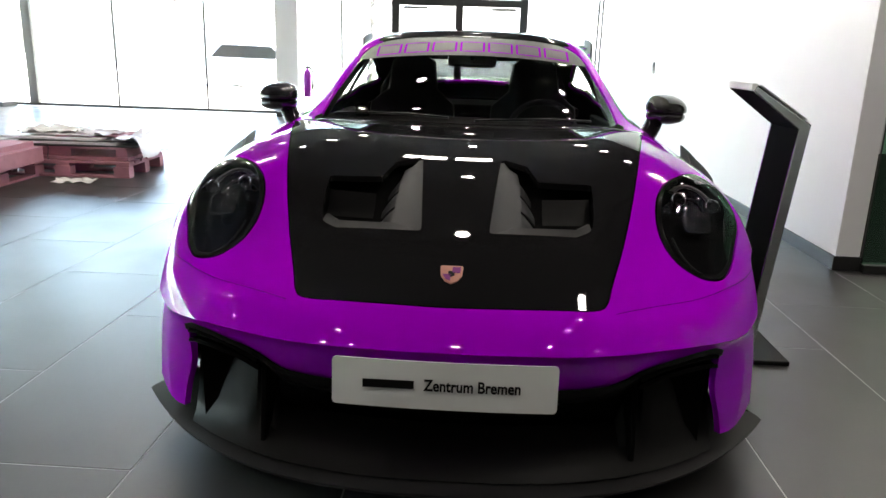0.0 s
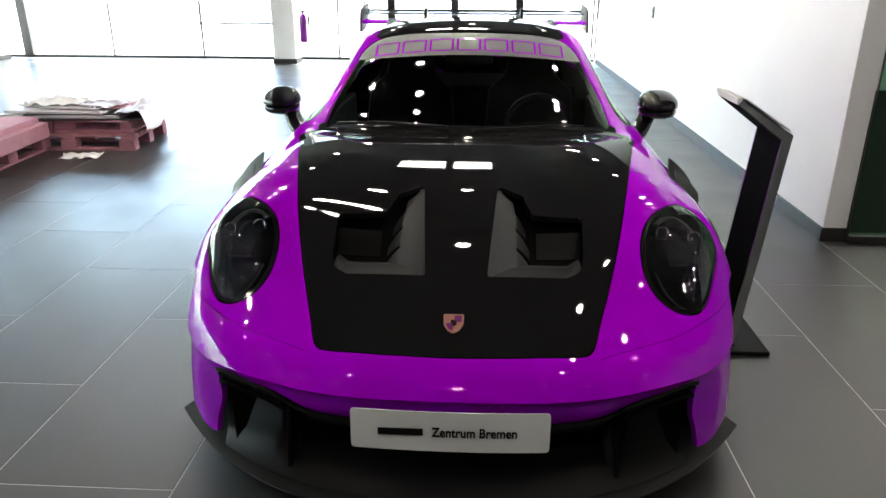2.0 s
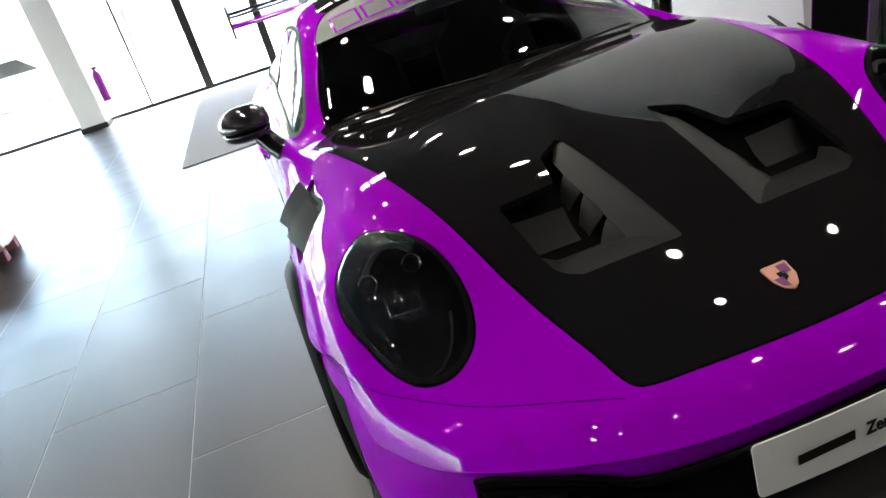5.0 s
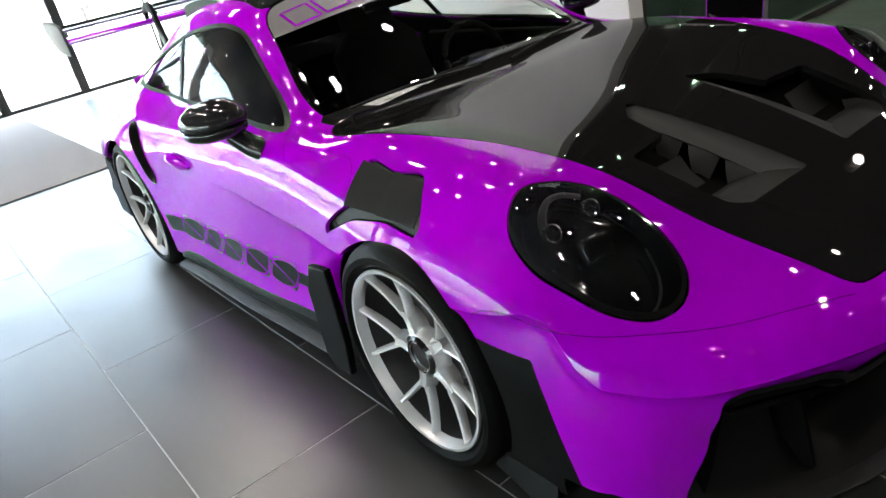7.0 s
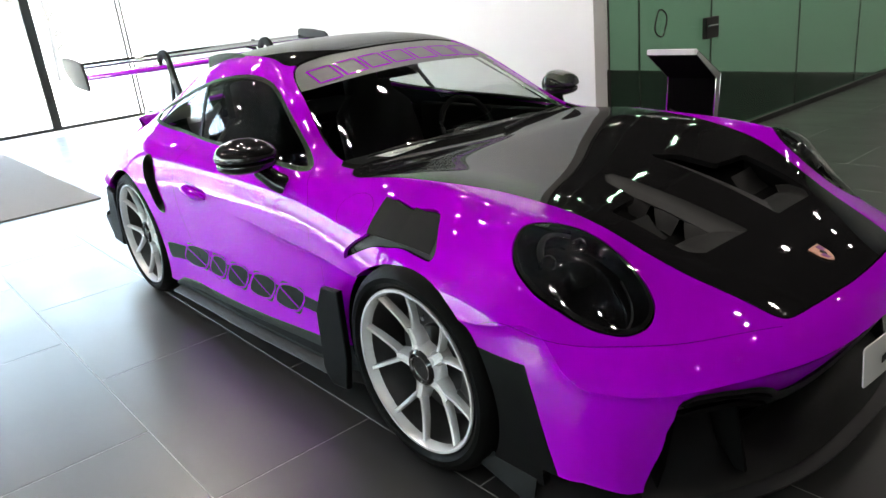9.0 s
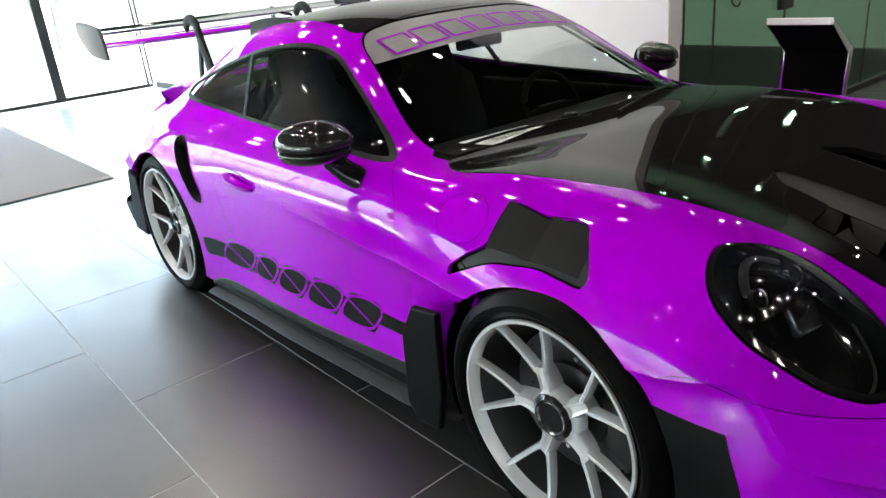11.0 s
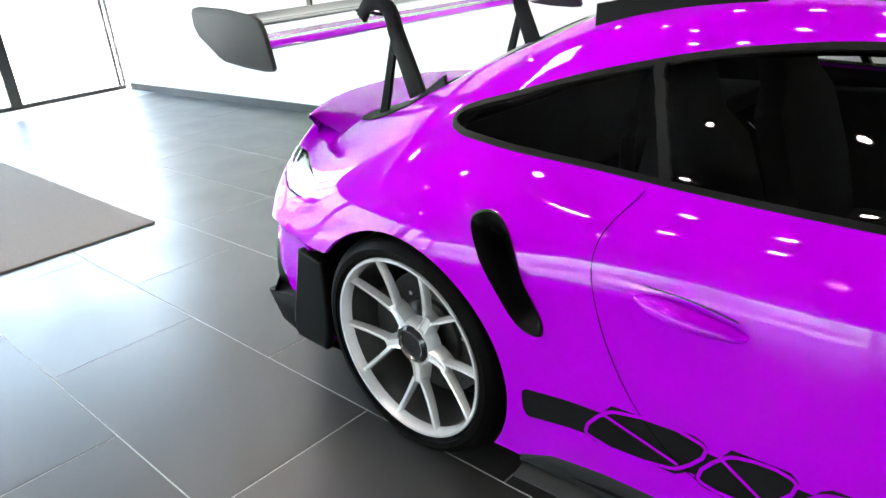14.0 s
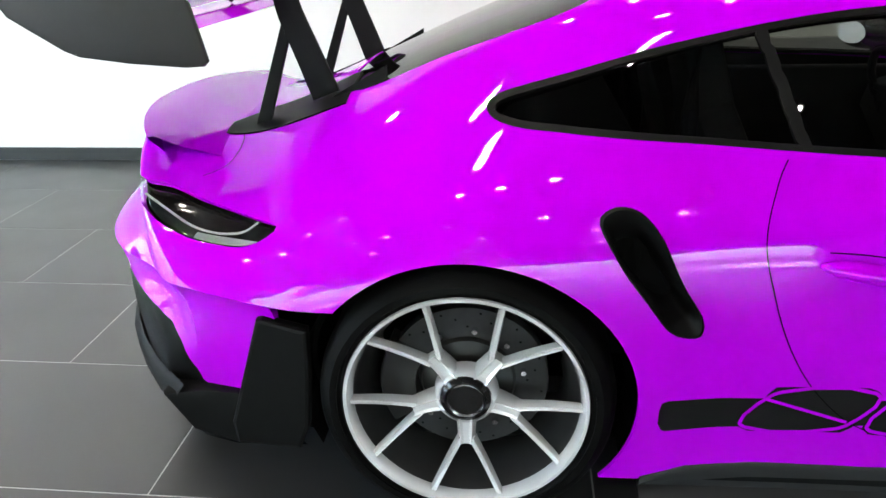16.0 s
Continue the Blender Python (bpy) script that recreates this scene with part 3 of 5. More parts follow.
def strip_mesh(rows, material, name, parent, thick=0.0, label="", smooth=True):
    """A sheet through rows of points, given a thickness downwards or inwards."""
    bm = bmesh.new()
    vs = [[bm.verts.new(p) for p in r] for r in rows]
    for a, b in zip(vs, vs[1:]):
        for i in range(len(a) - 1):
            bm.faces.new((a[i], a[i + 1], b[i + 1], b[i]))
    if thick:
        bmesh.ops.recalc_face_normals(bm, faces=bm.faces[:])
        bmesh.ops.solidify(bm, geom=bm.faces[:], thickness=thick)
    return part(name, bm, material, parent, label, smooth=smooth, angle=40)


def slot(skin, field, label, gap=0.003, where=None, of=("body",)):
    """Cuts a panel out with an open joint round it."""
    skin.cut(grown(field, gap / 2), "_gap", of, where)
    skin.cut(grown(field, -gap / 2), label, ("_gap",), where)
    skin.drop("_gap")


def both(pts):
    """An outline given for one side, closed over the middle."""
    return list(pts) + [(-x, y) for x, y in reversed(pts) if x > 1e-6]


SIDE_GLASS = curve([(0.735, 0.876), (1.2, 0.884), (1.66, 0.903), (2.0, 0.926), (2.26, 0.948), (2.37, 0.957), (2.415, 0.970), (2.427, 0.988), (2.405, 1.008), (2.35, 1.027), (2.26, 1.051), (2.0, 1.119), (1.66, 1.178), (1.36, 1.186), (1.23, 1.158), (1.06, 1.068), (0.88, 0.960), (0.75, 0.884)])
SCREEN_LINE = curve(both([(0, 0.905), (0.30, 0.900), (0.55, 0.885), (0.645, 0.888), (0.64, 0.93), (0.575, 1.075), (0.525, 1.165), (0.47, 1.205), (0.35, 1.232), (0.18, 1.243), (0, 1.246)]))
BONNET = curve(both([(0, -0.923), (0.24, -0.911), (0.345, -0.897), (0.366, -0.890), (0.380, -0.872), (0.404, -0.80), (0.448, -0.665), (0.508, -0.455), (0.60, -0.06), (0.665, 0.24), (0.712, 0.50), (0.66, 0.575), (0.50, 0.545), (0.30, 0.49), (0, 0.455)]))
ROOF = curve(both([(0, 1.275), (0.25, 1.265), (0.42, 1.225), (0.475, 1.25), (0.472, 1.40), (0.462, 1.65), (0.455, 1.90), (0.45, 2.06), (0.25, 2.10), (0, 2.11)]))
REAR_GLASS = curve(both([(0, 2.145), (0.38, 2.135), (0.435, 2.2), (0.42, 2.55), (0.385, 2.79), (0.2, 2.82), (0, 2.82)]))
LAMP = curve([(0.717, -0.318), (0.665, -0.350), (0.598, -0.415), (0.563, -0.510), (0.569, -0.604), (0.600, -0.653), (0.652, -0.673), (0.712, -0.653), (0.759, -0.596), (0.796, -0.510), (0.822, -0.43), (0.812, -0.368), (0.776, -0.332)])
MOUTH = curve(both([(0, 0.360), (0.27, 0.363), (0.36, 0.369), (0.415, 0.378), (0.445, 0.398), (0.475, 0.422), (0.53, 0.443), (0.61, 0.457), (0.68, 0.456), (0.706, 0.438), (0.714, 0.383), (0.725, 0.304), (0.756, 0.209), (0.765, 0.15), (0.74, 0.11), (0.5, 0.09), (0, 0.09)]))
INTAKE = curve([(2.178, 0.800), (2.150, 0.817), (2.106, 0.812), (2.068, 0.780), (2.014, 0.677), (1.963, 0.585), (1.968, 0.560), (2.015, 0.562), (2.085, 0.642), (2.150, 0.735)])
TAIL = curve([(2.890, 0.752), (2.90, 0.7525), (3.04, 0.760), (3.16, 0.765), (3.29, 0.775), (3.40, 0.772), (3.40, 0.742), (3.30, 0.738), (3.23, 0.722), (3.15, 0.711), (3.05, 0.706), (2.975, 0.709), (2.93, 0.725), (2.896, 0.7475)])
LOUVRE = curve([(0.765, 0.225), (0.775, 0.10), (0.767, -0.025), (0.800, -0.052), (0.872, -0.098), (0.876, -0.03), (0.873, 0.041), (0.879, 0.12), (0.882, 0.178), (0.893, 0.28), (0.897, 0.36), (0.880, 0.285), (0.862, 0.225), (0.815, 0.198), (0.785, 0.205)], 4)
PIT = [(0.092, -0.645), (0.33, -0.640), (0.372, -0.61), (0.385, -0.55), (0.398, -0.37), (0.24, -0.345), (0.212, -0.215), (0.13, -0.145)]
ARCHES = ((0.02, 0.335, 0.378, 0.350), (2.462, 0.36, 0.386, 0.356))

CORNER = inside([(-0.22, 0.590), (-0.30, 0.594), (-0.373, 0.604), (-0.432, 0.615), (-0.475, 0.604), (-0.501, 0.580), (-0.556, 0.513), (-0.608, 0.476), (-0.714, 0.464), (-0.77, 0.466), (-0.82, 0.474), (-0.88, 0.484), (-0.93, 0.489), (-1.2, 0.489), (-1.2, 0.05), (-0.22, 0.05)], YZ)
UNDER = inside([(0.25, 0.598), (0.36, 0.600), (0.50, 0.611), (0.67, 0.614), (0.86, 0.626), (1.06, 0.641), (1.30, 0.655), (1.45, 0.658), (1.45, 0.05), (0.25, 0.05)], YZ)


def sunk(V):
    """How far the door's foot lies behind the shoulder, most just behind the wheel."""
    d = np.maximum(0, -UNDER(V))
    y = V[:, 1]
    return (0.052 * np.clip((1.40 - y) / 1.0, 0, 1) ** 1.4 + 0.055 * np.clip((0.62 - y) / 0.24, 0, 1) ** 1.4) * (1 - np.exp(-d / 0.022))


def tuck(V):
    """How far the nose draws back under its crease."""
    d = np.clip(-CORNER(V), 0, 0.13)
    return d * (0.80 - 0.45 * np.clip((V[:, 0] - 0.52) / 0.16, 0, 1)) * np.clip((-0.68 - V[:, 1]) / 0.12, 0, 1)


LEDGE = inside([(2.4, 0.590), (2.80, 0.592), (2.935, 0.598), (3.08, 0.611), (3.28, 0.618), (4.0, 0.630), (4.0, -0.4), (2.4, -0.4)], YZ)


def oval(y, z, a, b):
    return lambda V: (np.hypot((V[:, 1] - y) / a, (V[:, 2] - z) / b) - 1) * min(a, b)


def side(V):
    return V[:, 0] > 0.6


def glyph_rows():
    """Block letters' places along the sill stripe: fore end, rear end, foot, head."""
    return [(1.86, 1.60, 0.305, 0.425), (1.585, 1.42, 0.300, 0.425), (1.405, 1.22, 0.295, 0.42), (1.20, 1.00, 0.295, 0.42), (0.985, 0.78, 0.295, 0.42)]


def car():
    root = empty("sports_car", (0, 0, 0), label="glossy purple sports coupe, black carbon bonnet, tall rear wing", category="car")
    skin = Skin(dense_skin())
    for y, z, a, b in ARCHES:
        skin.cut(oval(y, z, a, b), "_arch", ("body",), lambda V: V[:, 0] > 0.55)
        skin.drop("_arch")
    slot(skin, inside(SCREEN_LINE, XZ), "windscreen", 0.004, lambda V: (V[:, 1] < 1.45) & (V[:, 1] > 0.4))
    # the film along the top of the windscreen and its block letters
    skin.cut(lambda V: 1.158 - 0.12 * V[:, 0] ** 2 - V[:, 2], "film", ("windscreen",))
    slot(skin, inside(SIDE_GLASS, YZ), "sideglass", 0.0, lambda V: V[:, 0] > 0.4)
    skin.cut(grown(inside(SIDE_GLASS, YZ), -0.013), "sidepane", ("sideglass",))
    skin.cut(near([(1.705, 0.8), (1.880, 1.25)], YZ, 0.013), "sideglass", ("sidepane",))
    slot(skin, inside(BONNET, XY), "bonnet", 0.004, lambda V: (V[:, 1] < 0.75) & (V[:, 2] > 0.5))
    skin.cut(inside(PIT, XY), "_pit", ("bonnet",), lambda V: V[:, 1] < 0)
    skin.drop("_pit")
    slot(skin, inside(ROOF, XY), "roof", 0.003, lambda V: V[:, 2] > 1.0)
    slot(skin, inside(REAR_GLASS, XY), "rearglass", 0.004, lambda V: V[:, 2] > 0.85)
    skin.cut(inside(both([(0, 0.44), (0.30, 0.475), (0.50, 0.53), (0.66, 0.565), (0.675, 0.64), (0.60, 0.70), (0, 0.62)]), XY), "cowl", ("body",), lambda V: (V[:, 2] > 0.80) & (V[:, 1] < 0.8))
    skin.cut(inside(both([(0, 1.08), (0.40, 1.14), (0.44, 1.20), (0.43, 1.29), (0, 1.32)]), XY), "header", ("body",), lambda V: V[:, 2] > 1.1)
    slot(skin, inside(LAMP, XY), "headlamp", 0.005, lambda V: (V[:, 1] < -0.1) & (V[:, 2] > 0.55))
    skin.cut(grown(inside(LAMP, XY), -0.013), "lens", ("headlamp",), lambda V: (V[:, 1] < -0.1) & (V[:, 2] > 0.55))
    skin.cut(inside(MOUTH, XZ), "_mouth", ("body",), lambda V: V[:, 1] < -0.45)
    skin.cut(lambda V: V[:, 2] - 0.205 - 0.04 * np.clip((V[:, 1] + 0.62) / 0.1, -1, 0), "_mouth", ("body",), lambda V: V[:, 1] < -0.50)
    skin.drop("_mouth")
    skin.cut(inside(INTAKE, YZ), "_intake", ("body",), side)
    skin.drop("_intake")
    slot(skin, inside(TAIL, YZ), "taillamp", 0.005, lambda V: (V[:, 1] > 2.8) & (V[:, 0] > 0.3))
    skin.cut(lambda V: np.maximum(V[:, 2] - 0.722, V[:, 1] - 3.12), "taillow", ("taillamp",), lambda V: V[:, 1] > 2.8)
    slot(skin, inside(LOUVRE, XY), "louvre", 0.003, lambda V: (V[:, 2] > 0.55) & (V[:, 1] > -0.3))
    skin.cut(inside([(0.30, 0.12), (0.30, 0.50), (0.425, 0.515), (0.44, 0.12)], YZ), "_arch", ("body",), side)
    skin.drop("_arch")
    skin.cut(UNDER, "door_foot", ("body",), side)
    # black sill, front wheel flap, side blade and rear valance
    skin.cut(lambda V: np.maximum(V[:, 2] - np.interp(V[:, 1], [0.42, 0.58, 1.0, 1.55, 1.80, 1.95, 2.055], [0.247, 0.243, 0.216, 0.205, 0.210, 0.195, 0.150]), np.maximum(0.40 - V[:, 1], V[:, 1] - 2.12)), "sill", ("body", "door_foot"), side)
    skin.cut(CORNER, "front_bumper", ("body",))
    skin.cut(LEDGE, "rear_bumper", ("body",), lambda V: V[:, 1] > 2.6)
    skin.cut(inside([(-0.25, 0.53), (-0.455, 0.512), (-0.49, 0.41), (-0.525, 0.28), (-0.56, 0.16), (-0.56, 0.10), (-0.25, 0.10)], YZ), "flap", ("body", "front_bumper"), side)
    skin.cut(inside([(3.7, 0.60), (3.45, 0.575), (3.353, 0.560), (3.250, 0.540), (3.200, 0.514), (3.172, 0.468), (3.134, 0.350), (3.097, 0.326), (3.025, 0.317), (2.94, 0.312), (2.94, 0.1), (3.7, 0.1)], YZ), "valance", ("body", "rear_bumper"), lambda V: V[:, 1] > 2.85)
    skin.cut(inside([(2.730, 0.598), (2.905, 0.592), (2.90, 0.05), (2.60, 0.05)], YZ), "_void", ("body", "rear_bumper"), side)
    skin.drop("_void")
    # stripe along the sill with block lettering in outline
    stripe = [(2.03, 0.386), (1.9, 0.395), (1.3, 0.392), (0.572, 0.392), (0.572, 0.341), (1.3, 0.335), (1.9, 0.315), (2.03, 0.300)]
    skin.cut(inside(stripe, YZ), "stripe", ("body", "door_foot"), side)
    for ya, yb, z0, z1 in glyph_rows():
        g = [(ya, z0 + 0.02), (ya - 0.02, z0), (yb + 0.02, z0), (yb, z0 + 0.02), (yb - 0.045, z1 - 0.02), (yb - 0.025, z1), (ya - 0.075, z1), (ya - 0.055, z1 - 0.03)]
        skin.cut(inside(g, YZ), "stripe", ("body", "door_foot"), side)
    for field, depth, reach, names in ((CORNER, 0.022, 0.014, ("front_bumper", "flap")), (LEDGE, 0.042, 0.022, ("rear_bumper", "valance"))):
        k = np.maximum(0, -field(skin.V)) * np.isin(np.arange(len(skin.V)), np.concatenate([skin.verts_of(n) for n in names]))
        skin.V = skin.V - skin.N * (depth * (1 - np.exp(-k / reach)))[:, None]
    skin.V = skin.V + np.array((0, 1, 0)) * (tuck(skin.V) * np.isin(np.arange(len(skin.V)), skin.verts_of("front_bumper")))[:, None]
    k = np.clip(-inside(LAMP, XY)(skin.V) / 0.11, 0, 1) * np.isin(np.arange(len(skin.V)), skin.verts_of("lens"))
    skin.V = skin.V + skin.N * (0.020 * np.sin(k * math.pi / 2))[:, None]
    skin.V = skin.V - np.array((1, 0, 0)) * (sunk(skin.V) * (skin.V[:, 0] > 0.6))[:, None]
    for s in (-1, 1):
        skin.panel("door_foot", "door_foot", PAINT, root, (s,), skirt=0.02, fresh=True)
    skin.panel("front_bumper", "front_bumper", PAINT, root, skirt=0.02, fresh=True)
    skin.panel("rear_bumper", "rear_bumper", PAINT, root, skirt=0.02, fresh=True)
    skin.panel("body", "body", PAINT, root, skirt=0.012)
    skin.panel("bonnet", "bonnet", CARBON, root, skirt=0.02, tag="black carbon bonnet with two air outlets")
    skin.panel("roof", "roof", CARBON, root, skirt=0.015, tag="black carbon roof panel")
    skin.panel("scuttle", "cowl", LINER, root, skirt=0.01, tag="black plastic scuttle under the windscreen")
    skin.panel("roof_header", "header", CARBON, root, skirt=0.008)
    skin.panel("windscreen", "windscreen", SCREEN, root, lift=-0.003, skirt=0)
    skin.panel("sun_strip", "film", BANNER, root, lift=-0.002, skirt=0, tag="silver film strip along the windscreen top")
    skin.panel("rear_window", "rearglass", REARG, root, lift=-0.003, skirt=0)
    skin.panel("rear_valance", "valance", MATT, root, lift=-0.002, skirt=0.02)
    for s in (-1, 1):
        one = (s,)
        skin.panel("window_trim", "sideglass", MATT, root, one, lift=0.001, skirt=0.012)
        skin.panel("side_window", "sidepane", TINT, root, one, lift=-0.003, skirt=0)
        lamp = skin.panel("headlamp", "lens", LENS, root, one, lift=0.001, skirt=0, fresh=True, tag="clear-covered oval headlamp with dark inside")
        skin.panel("bezel", "headlamp", GLOSS, lamp, one, lift=0.001, skirt=0.06)
        skin.panel("housing", "lens", GLOSS, lamp, one, lift=-0.060, skirt=0)
        headlamp(lamp, s)
        tail = skin.panel("tail_lamp", "taillamp", LENS, root, one, lift=0.0, skirt=0, tag="smoked tail lamp wrapping the corner")
        skin.panel("lamp_body", "taillamp", REDL, tail, one, lift=-0.018, skirt=0)
        skin.panel("lower_lens", "taillow", LENS, tail, one, lift=0.0, skirt=0)
        skin.panel("lower_reflector", "taillow", CLEARL, tail, one, lift=-0.012, skirt=0, tag="pale clear strip low in the lamp")
        ribbon(curve([(2.940, 0.753), (2.968, 0.735), (3.02, 0.724), (3.10, 0.724), (3.20, 0.737), (3.30, 0.757)], 5, close=False), "flank", 0.006, CLEARL, "lamp_frame", tail, s=s, lift=0.0025)
        skin.panel("sill_panel", "sill", MATT, root, one, lift=-0.004, skirt=0.03)
        skin.panel("wheel_flap", "flap", MATT, root, one, lift=0.001, skirt=0.03)
        skin.panel("sill_stripe", "stripe", INKB, root, one, lift=0.0004, skirt=0, tag="black stripe with outlined block lettering")
        skin.panel("fender_louvre", "louvre", GREYPL, root, one, lift=-0.012, skirt=0, tag="matt black louvred fender vent")
    lining(root)
    joints(root)
    lettering_blocks(root)
    wheels(root)
    front_end(root)
    bonnet_outlets(root)
    sides(root)
    rear_end(root)
    cabin(root)
    return root


def ribbon(pts, view, width, material, name, root, lift=0.0012, close=False, s=-1, tag=""):
    """A thin line laid on the skin. view: flank (y, z), top (x, y) or front (x, z)."""
    P, N = [], []
    for a, b in pts:
        eye, way = {"flank": ((3 * s, a, b), (-s, 0, 0)), "top": ((s * a, b, 3), (0, 0, -1)), "front": ((s * a, -3, b), (0, 1, 0))}[view]
        p, n = cast(eye, way)
        if view == "flank":
            p = p - Vector((s * float(sunk(np.array([(abs(p.x), a, b)]))[0]), 0, 0))
        P.append(p), N.append(n)
    n, rows = len(P), []
    for i in range(n + (1 if close else 0)):
        j = i % n
        d = P[(j + 1) % n] - P[j - 1] if close else P[min(j + 1, n - 1)] - P[max(j - 1, 0)]
        u = d.cross(N[j]).normalized() * width / 2
        rows.append([P[j] + u + N[j] * lift, P[j] - u + N[j] * lift])
    bm = bmesh.new()
    vs = [[bm.verts.new(p) for p in r] for r in rows]
    for A, B in zip(vs, vs[1:]):
        bm.faces.new((A[0], A[1], B[1], B[0]))
    return part(name, bm, material, root, tag, smooth=True)


def joints(root):
    """Shut lines, laid as dark seams."""
    for s in (-1, 1):
        ribbon(curve([(0.60, 0.285), (0.585, 0.5), (0.63, 0.78), (0.72, 0.868)], 6, close=False), "flank", 0.0014, LINER, "door_seam", root, s=s)
        ribbon(curve([(1.788, 0.895), (1.837, 0.817), (1.846, 0.755), (1.821, 0.649), (1.768, 0.518), (1.704, 0.419), (1.60, 0.325), (1.47, 0.285)], 6, close=False), "flank", 0.0026, LINER, "door_seam", root, s=s)
        ribbon(curve([(0.355, 3.122), (0.465, 3.088), (0.556, 3.105), (0.581, 3.158)], 6, close=False), "top", 0.003, LINER, "deck_seam", root, s=s)
        ribbon([(0.345 + 0.092 * math.cos(a), 0.783 + 0.056 * math.sin(a)) for a in np.linspace(0, 2 * math.pi, 36, endpoint=False)], "flank", 0.0012, LINER, "fuel_flap_seam", root, close=True, s=s)
        ribbon(curve([(0.912, -0.31), (0.86, -0.49), (0.815, -0.57), (0.723, -0.676), (0.627, -0.761), (0.50, -0.84), (0.40, -0.895)], 6, close=False), "top", 0.0015, LINER, "bumper_seam", root, s=s)


def lettering_blocks(root):
    def strip(pts, close=False):
        rim = []
        n = len(pts)
        for k in range(n if close else n - 1):
            (ax, az), (bx, bz) = pts[k], pts[(k + 1) % n]
            rim += [(ax + (bx - ax) * f, az + (bz - az) * f) for f in (0, 0.34, 0.67)]
        if not close:
            rim.append(pts[-1])
        ribbon([(x, 1.197 - 0.16 * x * x + z) for x, z in rim], "front", 0.0105, PAINT, "strip_print", root, lift=0.0008, close=close, s=1)
    for k in range(7):                                      # plain boxes on the film strip
        x, w, h = -0.405 + 0.135 * k, 0.055, 0.022
        strip([(x - w, -h), (x, -h), (x + w, -h), (x + w, h), (x, h), (x - w, h)], True)
    for s in (-1, 1):                                       # slanted outlined blocks on the sill stripe
        for k, (ya, yb, z0, z1) in enumerate(glyph_rows()):
            a, b, c, d, l = ya - 0.010, yb + 0.010, z0 + 0.012, z1 - 0.012, 0.050
            rim = [(a, c + 0.010), (a - 0.012, c), (b + 0.03, c), (b + 0.008, c + 0.010), (b - l, d - 0.012), (b + 0.012 - l, d), (a - 0.03 - l, d), (a - 0.008 - l, d - 0.010)]
            ribbon(curve(rim, 3), "flank", 0.0085, PAINT, "outline", root, close=True, s=s, lift=0.0022)
            ribbon([(a - 0.045 + (b - a + 0.055) * f, d - 0.018 + (c - d + 0.036) * f) for f in (0, 0.25, 0.5, 0.75, 1)], "flank", 0.0075, PAINT, "outline", root, s=s, lift=0.0022)


def lining(root):
    """Added black shell whose colour gives the dark inside joints and cut-outs, and the wheel arch liners."""
    sk = Skin(dense_skin(5, 5))
    sk.cut(grown(inside(SCREEN_LINE, XZ), -0.008), "_x", ("body",), lambda V: (V[:, 1] < 1.5) & (V[:, 1] > 0.4))
    sk.cut(grown(inside(SIDE_GLASS, YZ), -0.010), "_x", ("body",), lambda V: V[:, 0] > 0.4)
    sk.cut(grown(inside(REAR_GLASS, XY), -0.008), "_x", ("body",), lambda V: V[:, 2] > 0.85)
    sk.cut(grown(inside(PIT, XY), 0.03), "_x", ("body",), lambda V: (V[:, 1] < 0.1) & (V[:, 2] > 0.5))
    sk.cut(grown(inside(LAMP, XY), 0.03), "_x", ("body",), lambda V: (V[:, 1] < 0) & (V[:, 2] > 0.5))
    sk.cut(grown(inside(MOUTH, XZ), 0.02), "_x", ("body",), lambda V: V[:, 1] < -0.4)
    sk.cut(grown(inside(INTAKE, YZ), 0.01), "_x", ("body",), side)
    for y, z, a, b in ARCHES:
        sk.cut(oval(y, z, a + 0.01, b + 0.01), "_x", ("body",), lambda V: V[:, 0] > 0.5)
    sk.cut(lambda V: V[:, 2] - 0.17, "_x", ("body",))
    sk.drop("_x")
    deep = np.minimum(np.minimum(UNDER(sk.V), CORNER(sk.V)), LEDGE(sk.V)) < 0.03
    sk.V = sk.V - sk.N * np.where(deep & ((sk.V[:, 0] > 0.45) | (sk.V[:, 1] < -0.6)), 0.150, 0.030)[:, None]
    sk.panel("inner_shell", "body", LINER, root, skirt=0, tag="added black shell standing in for the unlit inside")
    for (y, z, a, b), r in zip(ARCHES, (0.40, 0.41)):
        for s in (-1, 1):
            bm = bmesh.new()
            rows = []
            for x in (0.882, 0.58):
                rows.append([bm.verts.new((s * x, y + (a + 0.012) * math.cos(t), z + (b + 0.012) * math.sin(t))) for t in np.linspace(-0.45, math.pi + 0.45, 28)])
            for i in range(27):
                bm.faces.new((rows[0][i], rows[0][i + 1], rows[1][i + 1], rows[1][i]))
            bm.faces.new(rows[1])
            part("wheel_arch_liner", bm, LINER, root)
    part("underbody", box((-0.74, -0.60, 0.13), (0.74, 3.0, 0.16), 0.01), LINER, root)


